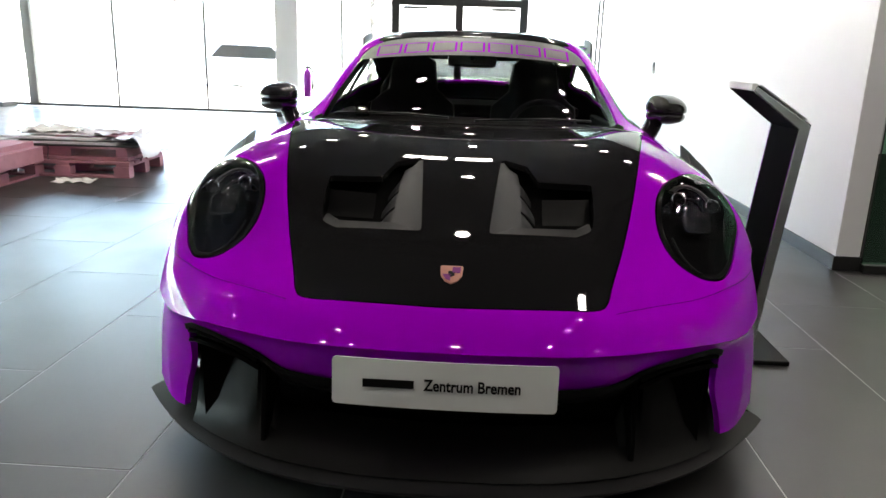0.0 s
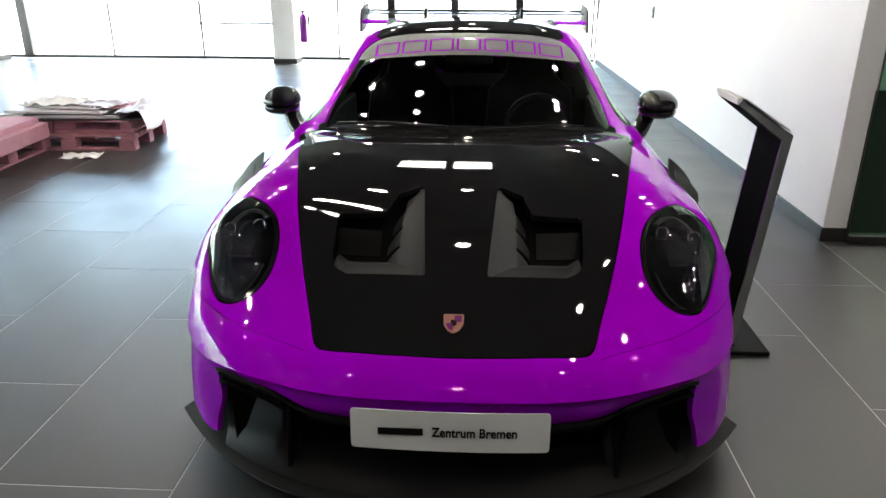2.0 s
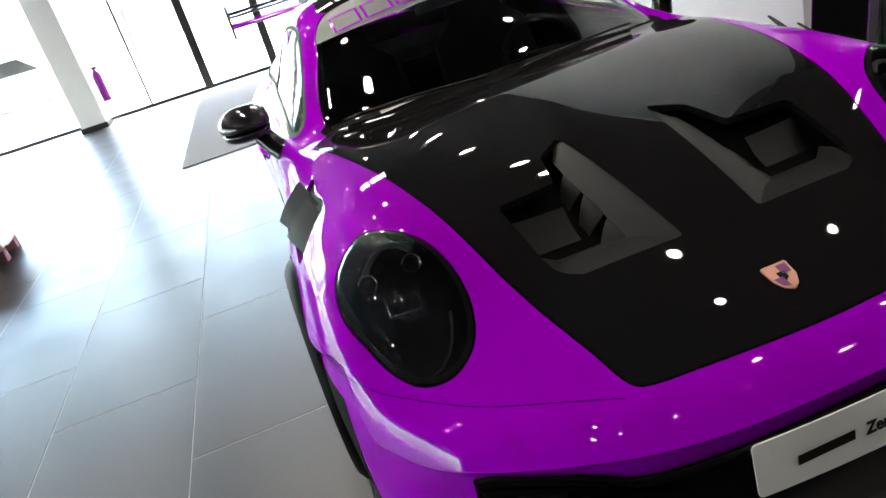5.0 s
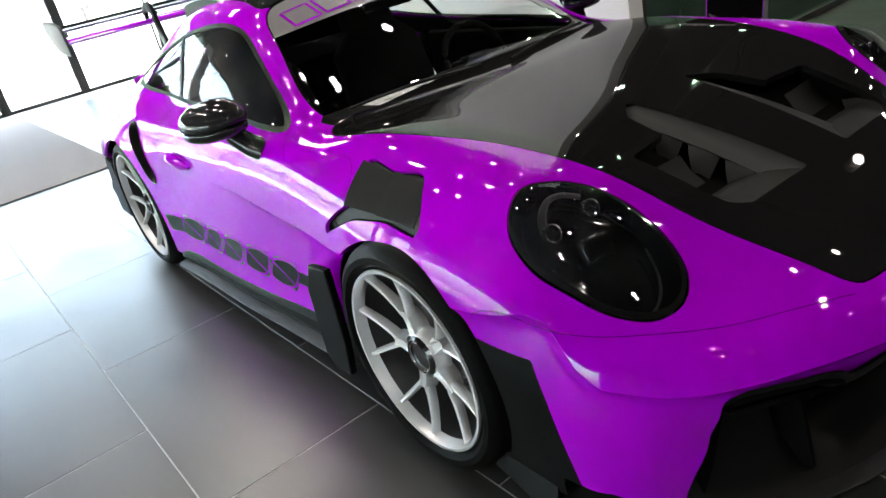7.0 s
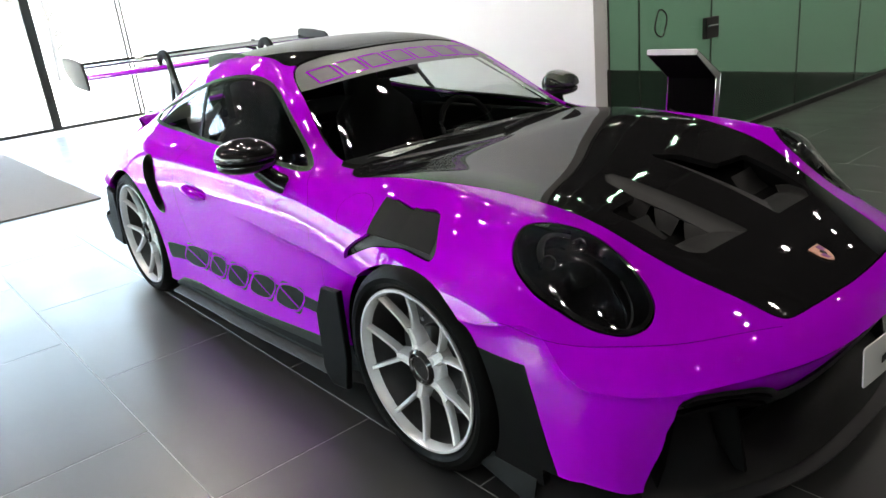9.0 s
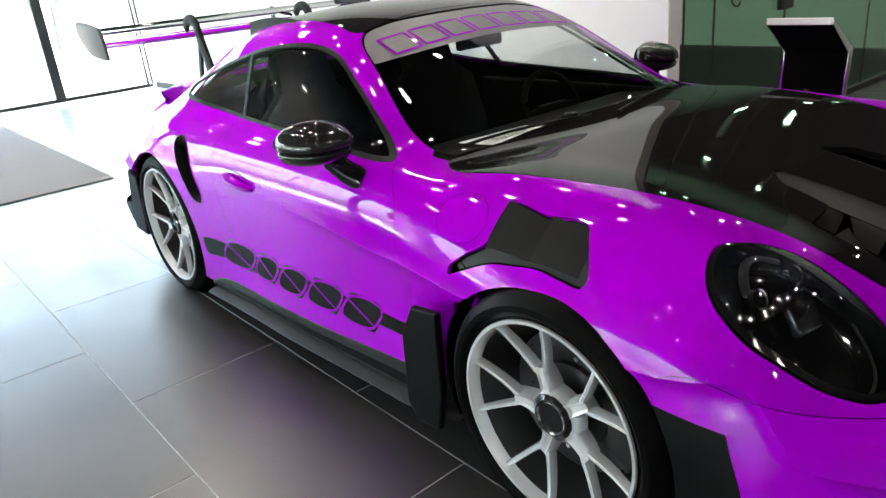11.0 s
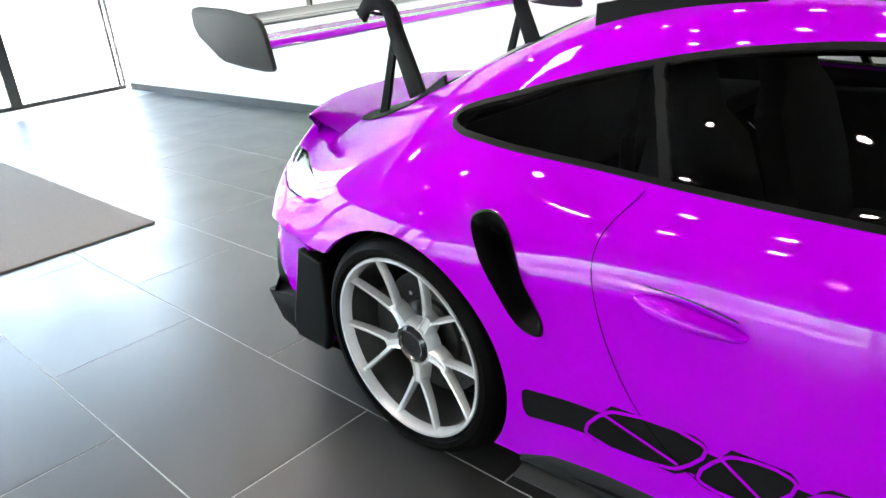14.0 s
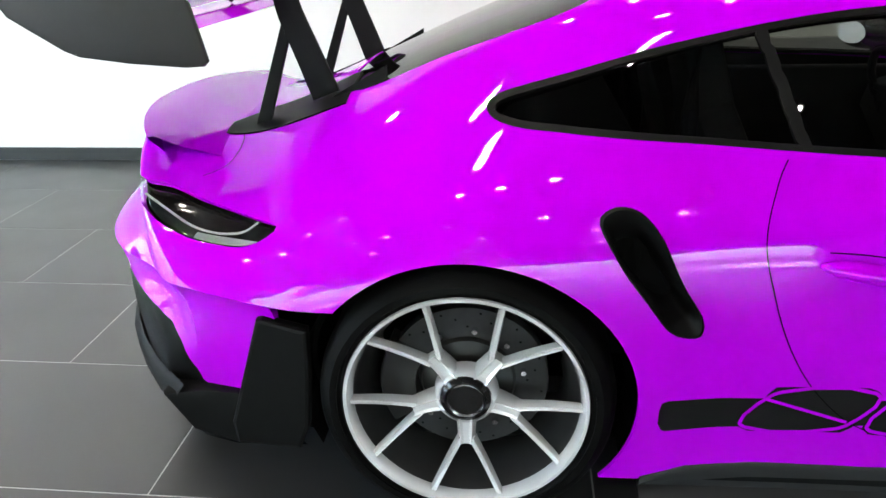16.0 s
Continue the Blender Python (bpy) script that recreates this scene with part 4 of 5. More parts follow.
def headlamp(lamp, s):
    """Two ringed lamps over a square projector; a grey tube low in the bowl stands in for pale reflections."""
    d = Vector((s * 0.12, -0.80, 0.45)).normalized()
    turn = d.to_track_quat("X", "Z").to_matrix().to_4x4()

    def seat(x, y, depth):
        p, n = cast((s * x, y, 2), (0, 0, -1))
        return Matrix.Translation(p - n * depth) @ turn
    for x, y, r in ((0.640, -0.450, 0.021), (0.752, -0.430, 0.021)):
        m = seat(x, y, 0.022)
        part("ring", lathe([(r - 0.0018, 0.004), (r - 0.0018, 0.016), (r, 0.017), (r, 0.004)], m=m, seg=36), CHROME, lamp, smooth=True)
        bm = bmesh.new()
        bmesh.ops.create_uvsphere(bm, u_segments=20, v_segments=12, radius=r * 0.82, matrix=m @ Matrix.Translation((0.002, 0, 0)) @ Matrix.Diagonal((0.45, 1, 1, 1)))
        part("projector", bm, GLOSS, lamp, smooth=True)
    m = seat(0.692, -0.505, 0.016)
    part("lens_block", box((-0.012, -0.040, -0.030), (0.012, 0.040, 0.030), 0.009, m=m, seg=3), GLOSS, lamp, smooth=True)
    part("block_edge", box((0.0125, -0.022, -0.0250), (0.0140, 0.022, -0.0230), m=m), CHROME, lamp)
    # grey tube drawn where the lens only shows pale reflections
    sheen_pts = []
    for f in np.linspace(0, 1, 12):
        a = radians(200 + 150 * f)
        p, n = cast((s * (0.692 + 0.088 * math.cos(a)), -0.525 + 0.115 * math.sin(a), 2), (0, 0, -1))
        sheen_pts.append(p - n * 0.016)
    part("reflection_bar", tube(sheen_pts, 0.003, sides=8), GREYPL, lamp, smooth=True)
    brow = []
    for f in np.linspace(0, 1, 10):
        a = radians(30 + 120 * f)
        p, n = cast((s * (0.692 + 0.075 * math.cos(a)), -0.455 + 0.075 * math.sin(a), 2), (0, 0, -1))
        brow.append(p - n * 0.020)
    part("inner_brow", tube(brow, 0.010, sides=8, flat=0.5), GREYPL, lamp, smooth=True)


def wheels(root):
    for (y, z), r, name in ((FRONT_HUB, R_FRONT, "front"), (REAR_HUB, R_REAR, "rear")):
        half, rim = (0.140, 0.271) if name == "front" else (0.160, 0.284)
        face = (0.930 if name == "front" else 0.918) - half
        for s in (-1, 1):
            w = empty("wheel", (s * face, y, z))
            w.parent = root
            if s < 0:
                w.rotation_euler = (0, 0, math.pi)
            prof = [(rim - 0.004, -half + 0.02), (rim + 0.03, -half), (r - 0.03, -half - 0.004), (r - 0.008, -half + 0.02), (r, -half + 0.05)]
            for g in (-0.06, -0.02, 0.02, 0.06):
                prof += [(r, g - 0.006), (r - 0.006, g - 0.005), (r - 0.006, g + 0.005), (r, g + 0.006)]
            prof += [(r, half - 0.05), (r - 0.006, half - 0.022), (r - 0.016, half - 0.008), (r - 0.03, half + 0.001), (r - 0.034, half + 0.004), (r - 0.05, half + 0.004), (rim + 0.016, half - 0.002), (rim + 0.010, half - 0.010), (rim - 0.004, half - 0.014)]
            part("tyre", lathe(prof, seg=72), RUBBER, w, smooth=True, angle=30)
            rp = [(rim - 0.004, half - 0.016), (rim + 0.003, half - 0.008), (rim + 0.001, half - 0.002), (rim - 0.007, half - 0.002), (rim - 0.011, half - 0.010), (rim - 0.015, half - 0.026), (rim - 0.0165, half - 0.036)]
            part("rim", lathe(rp, seg=72), SILVER, w, smooth=True, angle=50)
            part("barrel", lathe([(rim - 0.016, half - 0.035), (rim - 0.022, half - 0.064), (rim - 0.040, half - 0.10), (rim - 0.044, -half + 0.03), (rim - 0.02, -half + 0.02)], seg=56), DARKM, w, smooth=True)
            part("spokes", spokes(rim, half, math.pi if name == "front" else -math.pi / 2), SILVER, w, smooth=True, angle=38)
            hub = half - 0.052
            part("centre_lock", lathe([(0.062, hub - 0.02), (0.060, hub + 0.012), (0.050, hub + 0.020), (0.046, hub + 0.014), (0.001, hub + 0.012)], seg=40), GLOSS, w, smooth=True)
            bm = lathe([(0.047, hub + 0.016), (0.044, hub + 0.0215), (0.041, hub + 0.016)], seg=40)
            part("lock_ring", bm, CHROME, w, smooth=True)
            disc = half - 0.13
            part("brake_disc", lathe([(0.09, disc), (0.195, disc), (0.197, disc - 0.004), (0.197, disc - 0.030), (0.09, disc - 0.030)], seg=64), DISC, w, smooth=True)
            bm = lathe([(0.05, disc + 0.02), (0.112, disc + 0.012), (0.118, disc + 0.002), (0.10, disc - 0.01)], seg=48)
            part("disc_bell", bm, CALIPER, w, smooth=True)
            bm = bmesh.new()
            for k in range(10):
                a = 2 * math.pi * (k + 0.3) / 10
                bmesh.ops.create_cone(bm, cap_ends=True, segments=8, radius1=0.0085, radius2=0.007, depth=0.014, matrix=Matrix.Translation((disc + 0.007, 0.138 * math.cos(a), 0.138 * math.sin(a))) @ Matrix.Rotation(math.pi / 2, 4, "Y"))
            tagged(part("disc_bolts", bm, CHROME, w), kind="stuff")
            bm = bmesh.new()
            for k in range(36):
                a, rr = 2 * math.pi * k / 36, (0.145, 0.165, 0.183)[k % 3]
                bmesh.ops.create_circle(bm, cap_ends=True, segments=7, radius=0.0032, matrix=Matrix.Translation((disc + 0.0008, rr * math.cos(a), rr * math.sin(a))) @ Matrix.Rotation(math.pi / 2, 4, "Y"))
            tagged(part("disc_holes", bm, LINER, w), kind="stuff")
            a0, a1 = (2.6, 3.7) if (name == "front") == (s > 0) else (-0.55, 0.55)
            out = [(0.215 * math.cos(t), 0.215 * math.sin(t)) for t in np.linspace(a0, a1, 12)] + [(0.125 * math.cos(t), 0.125 * math.sin(t)) for t in np.linspace(a1, a0, 12)]
            part("brake_caliper", prism(out, 0, disc - 0.05, disc + 0.035, 0.008), CALIPER, w, smooth=True)


def spokes(rim, half, phase):
    """Five forked spokes: a stem from the hub that splits into two blades."""
    bm = bmesh.new()
    x_hub, x_rim = half - 0.044, half - 0.018

    def bar(a, b, wa, wb, xa, xb, da, db):
        """A ridged blade from polar point a to b (radius, angle)."""
        P = [Vector((0, q[0] * math.cos(q[1]), q[0] * math.sin(q[1]))) for q in (a, b)]
        d = (P[1] - P[0]).normalized()
        n = Vector((1, 0, 0)).cross(d)
        rings = []
        for f in np.linspace(0, 1, 6):
            c = P[0].lerp(P[1], f)
            w, x, dep = wa + (wb - wa) * f, xa + (xb - xa) * f - 0.005 * math.sin(math.pi * f), da + (db - da) * f
            rings.append([bm.verts.new(c + n * (w * u) + Vector((x - dep * v, 0, 0))) for u, v in ((-1, 1), (-1.0, 0.35), (-0.62, 0.0), (-0.35, 0.12), (0.35, 0.12), (0.62, 0.0), (1.0, 0.35), (1, 1))])
        for A, B in zip(rings, rings[1:]):
            for k in range(8):
                bm.faces.new((A[k], A[(k + 1) % 8], B[(k + 1) % 8], B[k]))
        bm.faces.new(rings[0])
        bm.faces.new(rings[-1][::-1])
    for k in range(5):
        a = phase + 2 * math.pi * k / 5
        bar((0.050, a), (0.132, a), 0.026, 0.0195, x_hub + 0.006, x_hub + 0.005, 0.05, 0.040)
        for s in (-1, 1):
            bar((0.120, a + s * 0.105), (rim - 0.010, a + s * 0.305), 0.0085, 0.0080, x_hub + 0.002, x_rim + 0.004, 0.028, 0.022)
    ring = lathe([(0.064, x_hub + 0.004), (0.072, x_hub - 0.004), (0.078, x_hub - 0.04), (0.055, x_hub - 0.04), (0.055, x_hub + 0.002)], bm, seg=40)
    return ring


def front_end(root):
    # splitter: a thin blade round the nose, wider than the bumper, its ends turned up
    def lip_y(x, yc=-0.985, ys=-0.50, p=2.7):
        return yc + (ys - yc) * (abs(x) / 0.955) ** p
    rows = []
    for x in np.linspace(-0.945, 0.945, 81):
        q = max(0, (abs(x) - 0.70) / 0.255)
        up, y = 0.012 * q ** 1.6, lip_y(x)
        back = 0.10 - 0.04 * min(1, q)
        rows.append([(x * 0.90, y + back + 0.05, 0.150 + up), (x * 0.93, y + back, 0.128 + up), (x * 0.965, y + 0.045, 0.112 + up), (x * 0.99, y + 0.012, 0.106 + up), (x, y, 0.100 + up), (x * 0.998, y + 0.003, 0.091 + up), (x * 0.98, y + 0.03, 0.088 + up), (x * 0.90, y + 0.20, 0.092 + up)])
    strip_mesh(rows, GREYPL, "splitter", root, label="matt black front splitter lip", smooth=True)
    for s in (-1, 1):                                       # fence that joins the lip to the wheel flap
        rows = [[(s * (0.935 - 0.04 * f), lip_y(0.955 - 0.02 * f) + 0.30 * f, 0.106 + 0.01 * f), (s * (0.912 - 0.01 * f), lip_y(0.955) + 0.02 + 0.28 * f, 0.125 + 0.02 * f), (s * 0.885, lip_y(0.955) + 0.03 + 0.26 * f, 0.172)] for f in np.linspace(0, 1, 6)]
        strip_mesh(rows, MATT, "lip_fence", root, thick=0.006, smooth=True)
    # inner mouth: top blade, lower apron and side ducts
    def nose(x, z):
        p, n = cast((x, -3, z), (0, 1, 0))
        return p + Vector((0, float(tuck(np.array([(abs(x), p.y, z)]))[0]) + 0.010, 0))
    xs = np.linspace(-0.700, 0.700, 49)
    zt = lambda x: float(np.interp(abs(x), [0, 0.27, 0.36, 0.415, 0.445, 0.475, 0.53, 0.61, 0.68, 0.70], [0.360, 0.363, 0.369, 0.378, 0.398, 0.422, 0.443, 0.457, 0.456, 0.442]))
    rows = []
    for x in xs:
        e = nose(x, zt(x))
        k = min(1, max(0, (abs(x) - 0.40) / 0.10))
        dz = 0.035 + 0.02 * k
        rows.append([(x, e.y + 0.002, e.z + 0.004), (x, e.y + 0.006, e.z - 0.012), (x * 0.995, e.y + 0.018 + 0.05 * k, e.z - dz), (x * 0.985, e.y + 0.05 + 0.10 * k, e.z - dz - 0.025 - 0.05 * k), (x * 0.97, e.y + 0.24, e.z - dz - 0.02 - 0.05 * k)])
    strip_mesh(rows, DARKPL, "upper_grille_blade", root)
    rows = []
    for x in np.linspace(-0.73, 0.73, 49):
        y = lip_y(x, -0.950, -0.47)
        k = min(1, max(0, (abs(x) - 0.47) / 0.04))
        rows.append([(x, y + 0.0, 0.118), (x, y + 0.03, 0.140), (x, y + 0.06, 0.165 + 0.03 * k), (x, y + 0.12 - 0.03 * k, 0.19 + 0.12 * k), (x, y + 0.15 - 0.02 * k, 0.20 + 0.21 * k)])
    strip_mesh(rows, DARKPL, "lower_apron", root, label="dark grey lower bumper apron")
    for s in (-1, 1):
        out = [(-0.86, 0.15), (-0.70, 0.15), (-0.66, 0.38), (-0.82, 0.40)]
        bm = prism([(y, z) for y, z in out], 0, s * 0.475, s * 0.490, 0.004)
        part("duct_wall", bm, LINER, root)
        for k in range(2):
            rows = []
            for f in np.linspace(0, 1, 8):
                x = 0.690 - 0.215 * f
                p = nose(x, 0.435 - 0.025 * f * k)
                z = zt(x) - 0.016 - 0.026 * k
                rows.append([(s * x, p.y + 0.012, z), (s * x, p.y + 0.004, z - 0.008), (s * x, p.y + 0.05, z - 0.016)])
            strip_mesh(rows, LINER, "duct_slat", root, thick=0.004, smooth=True)
    part("radiator_mesh", box((-0.69, -0.72, 0.13), (0.69, -0.70, 0.43)), LINER, root)
    # plate, bent a little round the nose
    bm = bmesh.new()
    cols = sorted({*np.linspace(-0.247, 0.247, 21), *(k * e for k in (-1, 1) for e in (0.2495, 0.252, 0.2542, 0.2558, 0.2567, 0.257))})
    py = lambda x: -1.058 + 0.15 * x * x
    lo, hi = 0.370, 0.484
    rows = []
    for x in cols:
        e = max(0, abs(x) - 0.247)
        r = 0.010 - math.sqrt(max(0, 0.010 ** 2 - e * e)) if e else 0
        rows.append([(x, py(x) - 0.0, lo + r), (x, py(x) + 0.005, hi - r)])
    plate = strip_mesh(rows, PLATEW, "number_plate", root, thick=0.004, label="white dealer plate with black lettering", smooth=True)
    word("Zentrum Bremen", 0.0385, 0.064, py, plate)
    bm = bmesh.new()
    for x0, x1 in ((-0.184, -0.068),):
        prism([(x0, 0.421), (x1, 0.421), (x1, 0.441), (x0, 0.441)], 1, py((x0 + x1) / 2) - 0.0075, py((x0 + x1) / 2) - 0.006, bm=bm)
    part("plate_bar", bm, INKB, plate)
    # crest
    p, n = cast((0, -0.822, 2), (0, 0, -1))
    m = Matrix.Translation(p + n * 0.001) @ n.to_track_quat("Z", "Y").to_matrix().to_4x4()
    out = [(-0.026, 0.033), (0.026, 0.033), (0.029, 0.028), (0.027, -0.005), (0.016, -0.026), (0, -0.036), (-0.016, -0.026), (-0.027, -0.005), (-0.029, 0.028)]
    crest = part("badge", prism(out, 2, 0, 0.004, 0.001, m=m), GOLD, root, "small gold and purple shield badge")
    for q, mt in (([(0.002, 0.026), (0.023, 0.026), (0.022, 0.004), (0.002, 0.004)], REDE), ([(-0.022, -0.002), (-0.002, -0.002), (-0.002, -0.026), (-0.014, -0.021)], REDE), ([(-0.008, 0.010), (0.008, 0.010), (0.008, -0.006), (0, -0.012), (-0.008, -0.006)], INKB)):
        part("badge_field", prism(q, 2, 0.0042, 0.0056, m=m), mt, crest)


def word(text, size, x0, py, parent):
    """Lettering laid on the bent plate."""
    cu = bpy.data.curves.new("lettering", "FONT")
    cu.body, cu.size, cu.extrude, cu.offset = text, size, 0.0007, 0.0009
    cu.align_x, cu.align_y = "CENTER", "CENTER"
    tmp = new("lettering", cu)
    me = bpy.data.meshes.new_from_object(tmp.evaluated_get(bpy.context.evaluated_depsgraph_get()))
    bpy.data.objects.remove(tmp)
    for v in me.vertices:
        x = v.co.x * 0.80 + x0
        v.co = (x, py(x) - 0.0062 - v.co.z, 0.431 + v.co.y)
    me.materials.append(INKB)
    ob = new("lettering", me)
    ob.parent = parent


def bonnet_outlets(root):
    for s in (-1, 1):
        T = lambda x, y, d: Vector((s * x, y, top(x, y).z - d))
        rows = []
        for f in np.linspace(0, 1, 8):                      # inner wall
            y = -0.645 + f * 0.50
            xi, xo = 0.092 + 0.038 * f, 0.182 + 0.006 * f
            if f > 0.84:
                xo = xi + (xo - xi) * max(0.25, 1 - (f - 0.84) * 4.5)
            rows.append([T(xi, y, 0.001), T(xi + 0.004, y, 0.006), T(xi + (xo - xi) * 0.55, y, 0.010 + 0.008 * (1 - f)), T(xo, y, 0.026)])
        strip_mesh(rows, GREYPL, "outlet_wall", root, thick=0.004, label="grey plastic wall of the bonnet outlet", smooth=True)
        rows = []
        for x in np.linspace(0.092, 0.375, 9):              # front lip
            k = max(0, (x - 0.34) / 0.035)
            y0 = -0.645 + 0.03 * k * k
            rows.append([T(x, y0, 0.001), T(x, y0 + 0.006, 0.007), T(x, y0 + 0.07, 0.022), T(x, y0 + 0.115, 0.048)])
        strip_mesh(rows, MATT, "outlet_lip", root, thick=0.004, label="black plastic front lip of the bonnet outlet", smooth=True)
        rows = [[T(x, y, 0.075 if y < -0.30 else 0.05) for x in (0.10, 0.20, 0.30, 0.42)] for y in (-0.66, -0.5, -0.36, -0.14)]
        strip_mesh(rows, LINER, "outlet_floor", root, smooth=True)
        rows = [[T(0.40, y, d) for d in (0.002, 0.08)] for y in (-0.60, -0.5, -0.37)]
        strip_mesh(rows, LINER, "outlet_side", root)
        for k in range(3):                                   # tongue-shaped guide vanes under the wall's edge
            y = -0.575 + 0.105 * k
            rows = []
            for f in np.linspace(0, 1, 6):
                half, mid = 0.046 - 0.022 * f ** 1.5, y + 0.050 - 0.020 * f
                x, d = 0.176 + (0.058 - 0.006 * k) * f, 0.024 + 0.046 * f ** 1.6
                rows.append([T(x, mid + half * u, d + 0.006 * u * u) for u in (-1, -0.4, 0.4, 1)])
            strip_mesh(rows, GREYPL, "guide_vane", root, thick=0.005, smooth=True)
        rows = [[T(x, y, d) for x in np.linspace(0.25, 0.39, 6)] for y, d in ((-0.40, 0.030), (-0.43, 0.060), (-0.47, 0.072))]
        strip_mesh(rows, DARKPL, "outlet_back", root, smooth=True)


def sides(root):
    for s in (-1, 1):
        # blade behind the front wheel
        out = [(0.395, 0.515), (0.505, 0.505), (0.565, 0.40), (0.575, 0.16), (0.53, 0.105), (0.43, 0.115), (0.40, 0.25)]
        part("side_blade", prism(out, 0, s * 0.895, s * 0.921, 0.006), MATT, root)
        # sill skirt that follows the door's foot, with a blade along its lower edge
        rows = []
        for y in np.linspace(0.42, 2.055, 34):
            p = flank(y, 0.20)
            x = abs(p.x) - float(sunk(np.array([(0.9, y, 0.20)]))[0])
            zt = float(np.interp(y, [0.42, 0.58, 1.0, 1.55, 1.80, 1.95, 2.055], [0.247, 0.243, 0.216, 0.205, 0.210, 0.195, 0.150]))
            zb = min(0.108, zt - 0.03)
            rows.append([(s * (x - 0.012), y, zt + 0.012), (s * (x + 0.001), y, zt + 0.004), (s * (x + 0.004), y, zt - 0.006), (s * (x - 0.006), y, 0.55 * zt + 0.45 * zb), (s * (x - 0.012), y, zb + 0.020), (s * (x + 0.030), y, zb + 0.006), (s * (x + 0.034), y, zb), (s * (x - 0.08), y, zb - 0.006)])
        strip_mesh(rows, GREYPL, "side_skirt", root, label="dark grey plastic sill skirt", smooth=True)
        # tray under the rear quarter intake, sunk and ringed
        c = np.mean(INTAKE, axis=0)
        rings = []
        for grow, depth in ((1.05, -0.004), (1.0, -0.007), (0.90, 0.004), (0.80, 0.045), (0.62, 0.095)):
            ring = []
            for y, z in INTAKE[::2]:
                q = c + (np.array((y, z)) - c) * grow
                p, n = cast((3 * s, q[0], q[1]), (-s, 0, 0))
                ring.append(p - n * depth)
            rings.append(ring + ring[:1])
        intake = strip_mesh(rings, MATT, "intake_duct", root, label="matt black air intake", smooth=True)
        bm = bmesh.new()
        bm.faces.new([bm.verts.new(p) for p in rings[-1][:-1]])
        part("intake_back", bm, LINER, intake)
        # louvre blades on the fender
        for k, (y0, y1) in enumerate(((-0.07, 0.05), (0.06, 0.19))):
            rows = []
            for f in np.linspace(0, 1, 6):
                x = 0.782 + 0.085 * f
                rows.append([top(x, y0 + 0.004, 0.010), top(x, (y0 + y1) / 2, -0.010 - 0.003 * k), top(x, y1, -0.026 - 0.010 * k)])
            rows = [[Vector((s * p.x, p.y, p.z)) for p in r] for r in rows]
            strip_mesh(rows, GREYPL, "louvre_blade", root, thick=0.006, smooth=True)
        # door handle, with a dark ribbon painted as the shade in its hollow
        pts = []
        for f in np.linspace(0, 1, 9):
            y, z = 1.735 - 0.235 * f, 0.708 - 0.028 * f
            p, n = cast((3 * s, y, z), (-s, 0, 0))
            pts.append(p + n * (0.016 * math.sin(math.pi * min(1, max(0, f * 1.0))) + 0.002))
        part("door_handle", tube(pts, [0.008, 0.022, 0.027, 0.028, 0.028, 0.026, 0.024, 0.019, 0.008], sides=14, flat=0.75), PAINT, root, smooth=True)
        ribbon([(1.72 - 0.20 * f, 0.735 - 0.028 * f + 0.006 * math.sin(math.pi * f)) for f in np.linspace(0, 1, 9)], "flank", 0.0028, LINER, "handle_shade", root, s=s, lift=0.0015)
        mirror(root, s)


def mirror(root, s):
    m = empty("door_mirror", (s * 0.80, 0.84, 0.86))
    m.parent = root

    def pod(name, z0, up, down, front, back, half, label=""):
        """A squared-off pod with a blunt nose."""
        bm = bmesh.new()
        bmesh.ops.create_uvsphere(bm, u_segments=40, v_segments=24, radius=1)
        for v in bm.verts:
            x, y, z = [math.copysign(abs(q) ** 0.72, q) for q in v.co]
            f = 1 - 0.20 * max(0, x) ** 2
            v.co = (s * (0.116 + half * x), 0.095 + y * (front if y < 0 else back) * f + 0.030 * x, z0 + z * (up if z > 0 else down) * f * (1 - 0.25 * max(0, -y)) - 0.004 * x)
        return part(name, bm, GLOSS, m, label, smooth=True, angle=60)
    pod("housing", 0.078, 0.068, 0.022, 0.130, 0.070, 0.098, "gloss black mirror housing")
    pod("lower_shell", 0.056, 0.018, 0.046, 0.122, 0.074, 0.093)
    bm = bmesh.new()
    bmesh.ops.create_circle(bm, cap_ends=True, segments=32, radius=1)
    for v in bm.verts:
        x, z, _ = v.co
        v.co = (s * (0.118 + 0.075 * x), 0.171 + 0.026 * x, 0.076 + 0.044 * z)
    part("mirror_glass", bm, CHROME, m)
    part("foot", tube([(s * 0.000, 0.00, -0.055), (s * 0.030, 0.035, -0.030), (s * 0.060, 0.07, 0.010), (s * 0.075, 0.085, 0.05)], [0.050, 0.046, 0.042, 0.040], sides=16, flat=0.8), GLOSS, m, smooth=True)


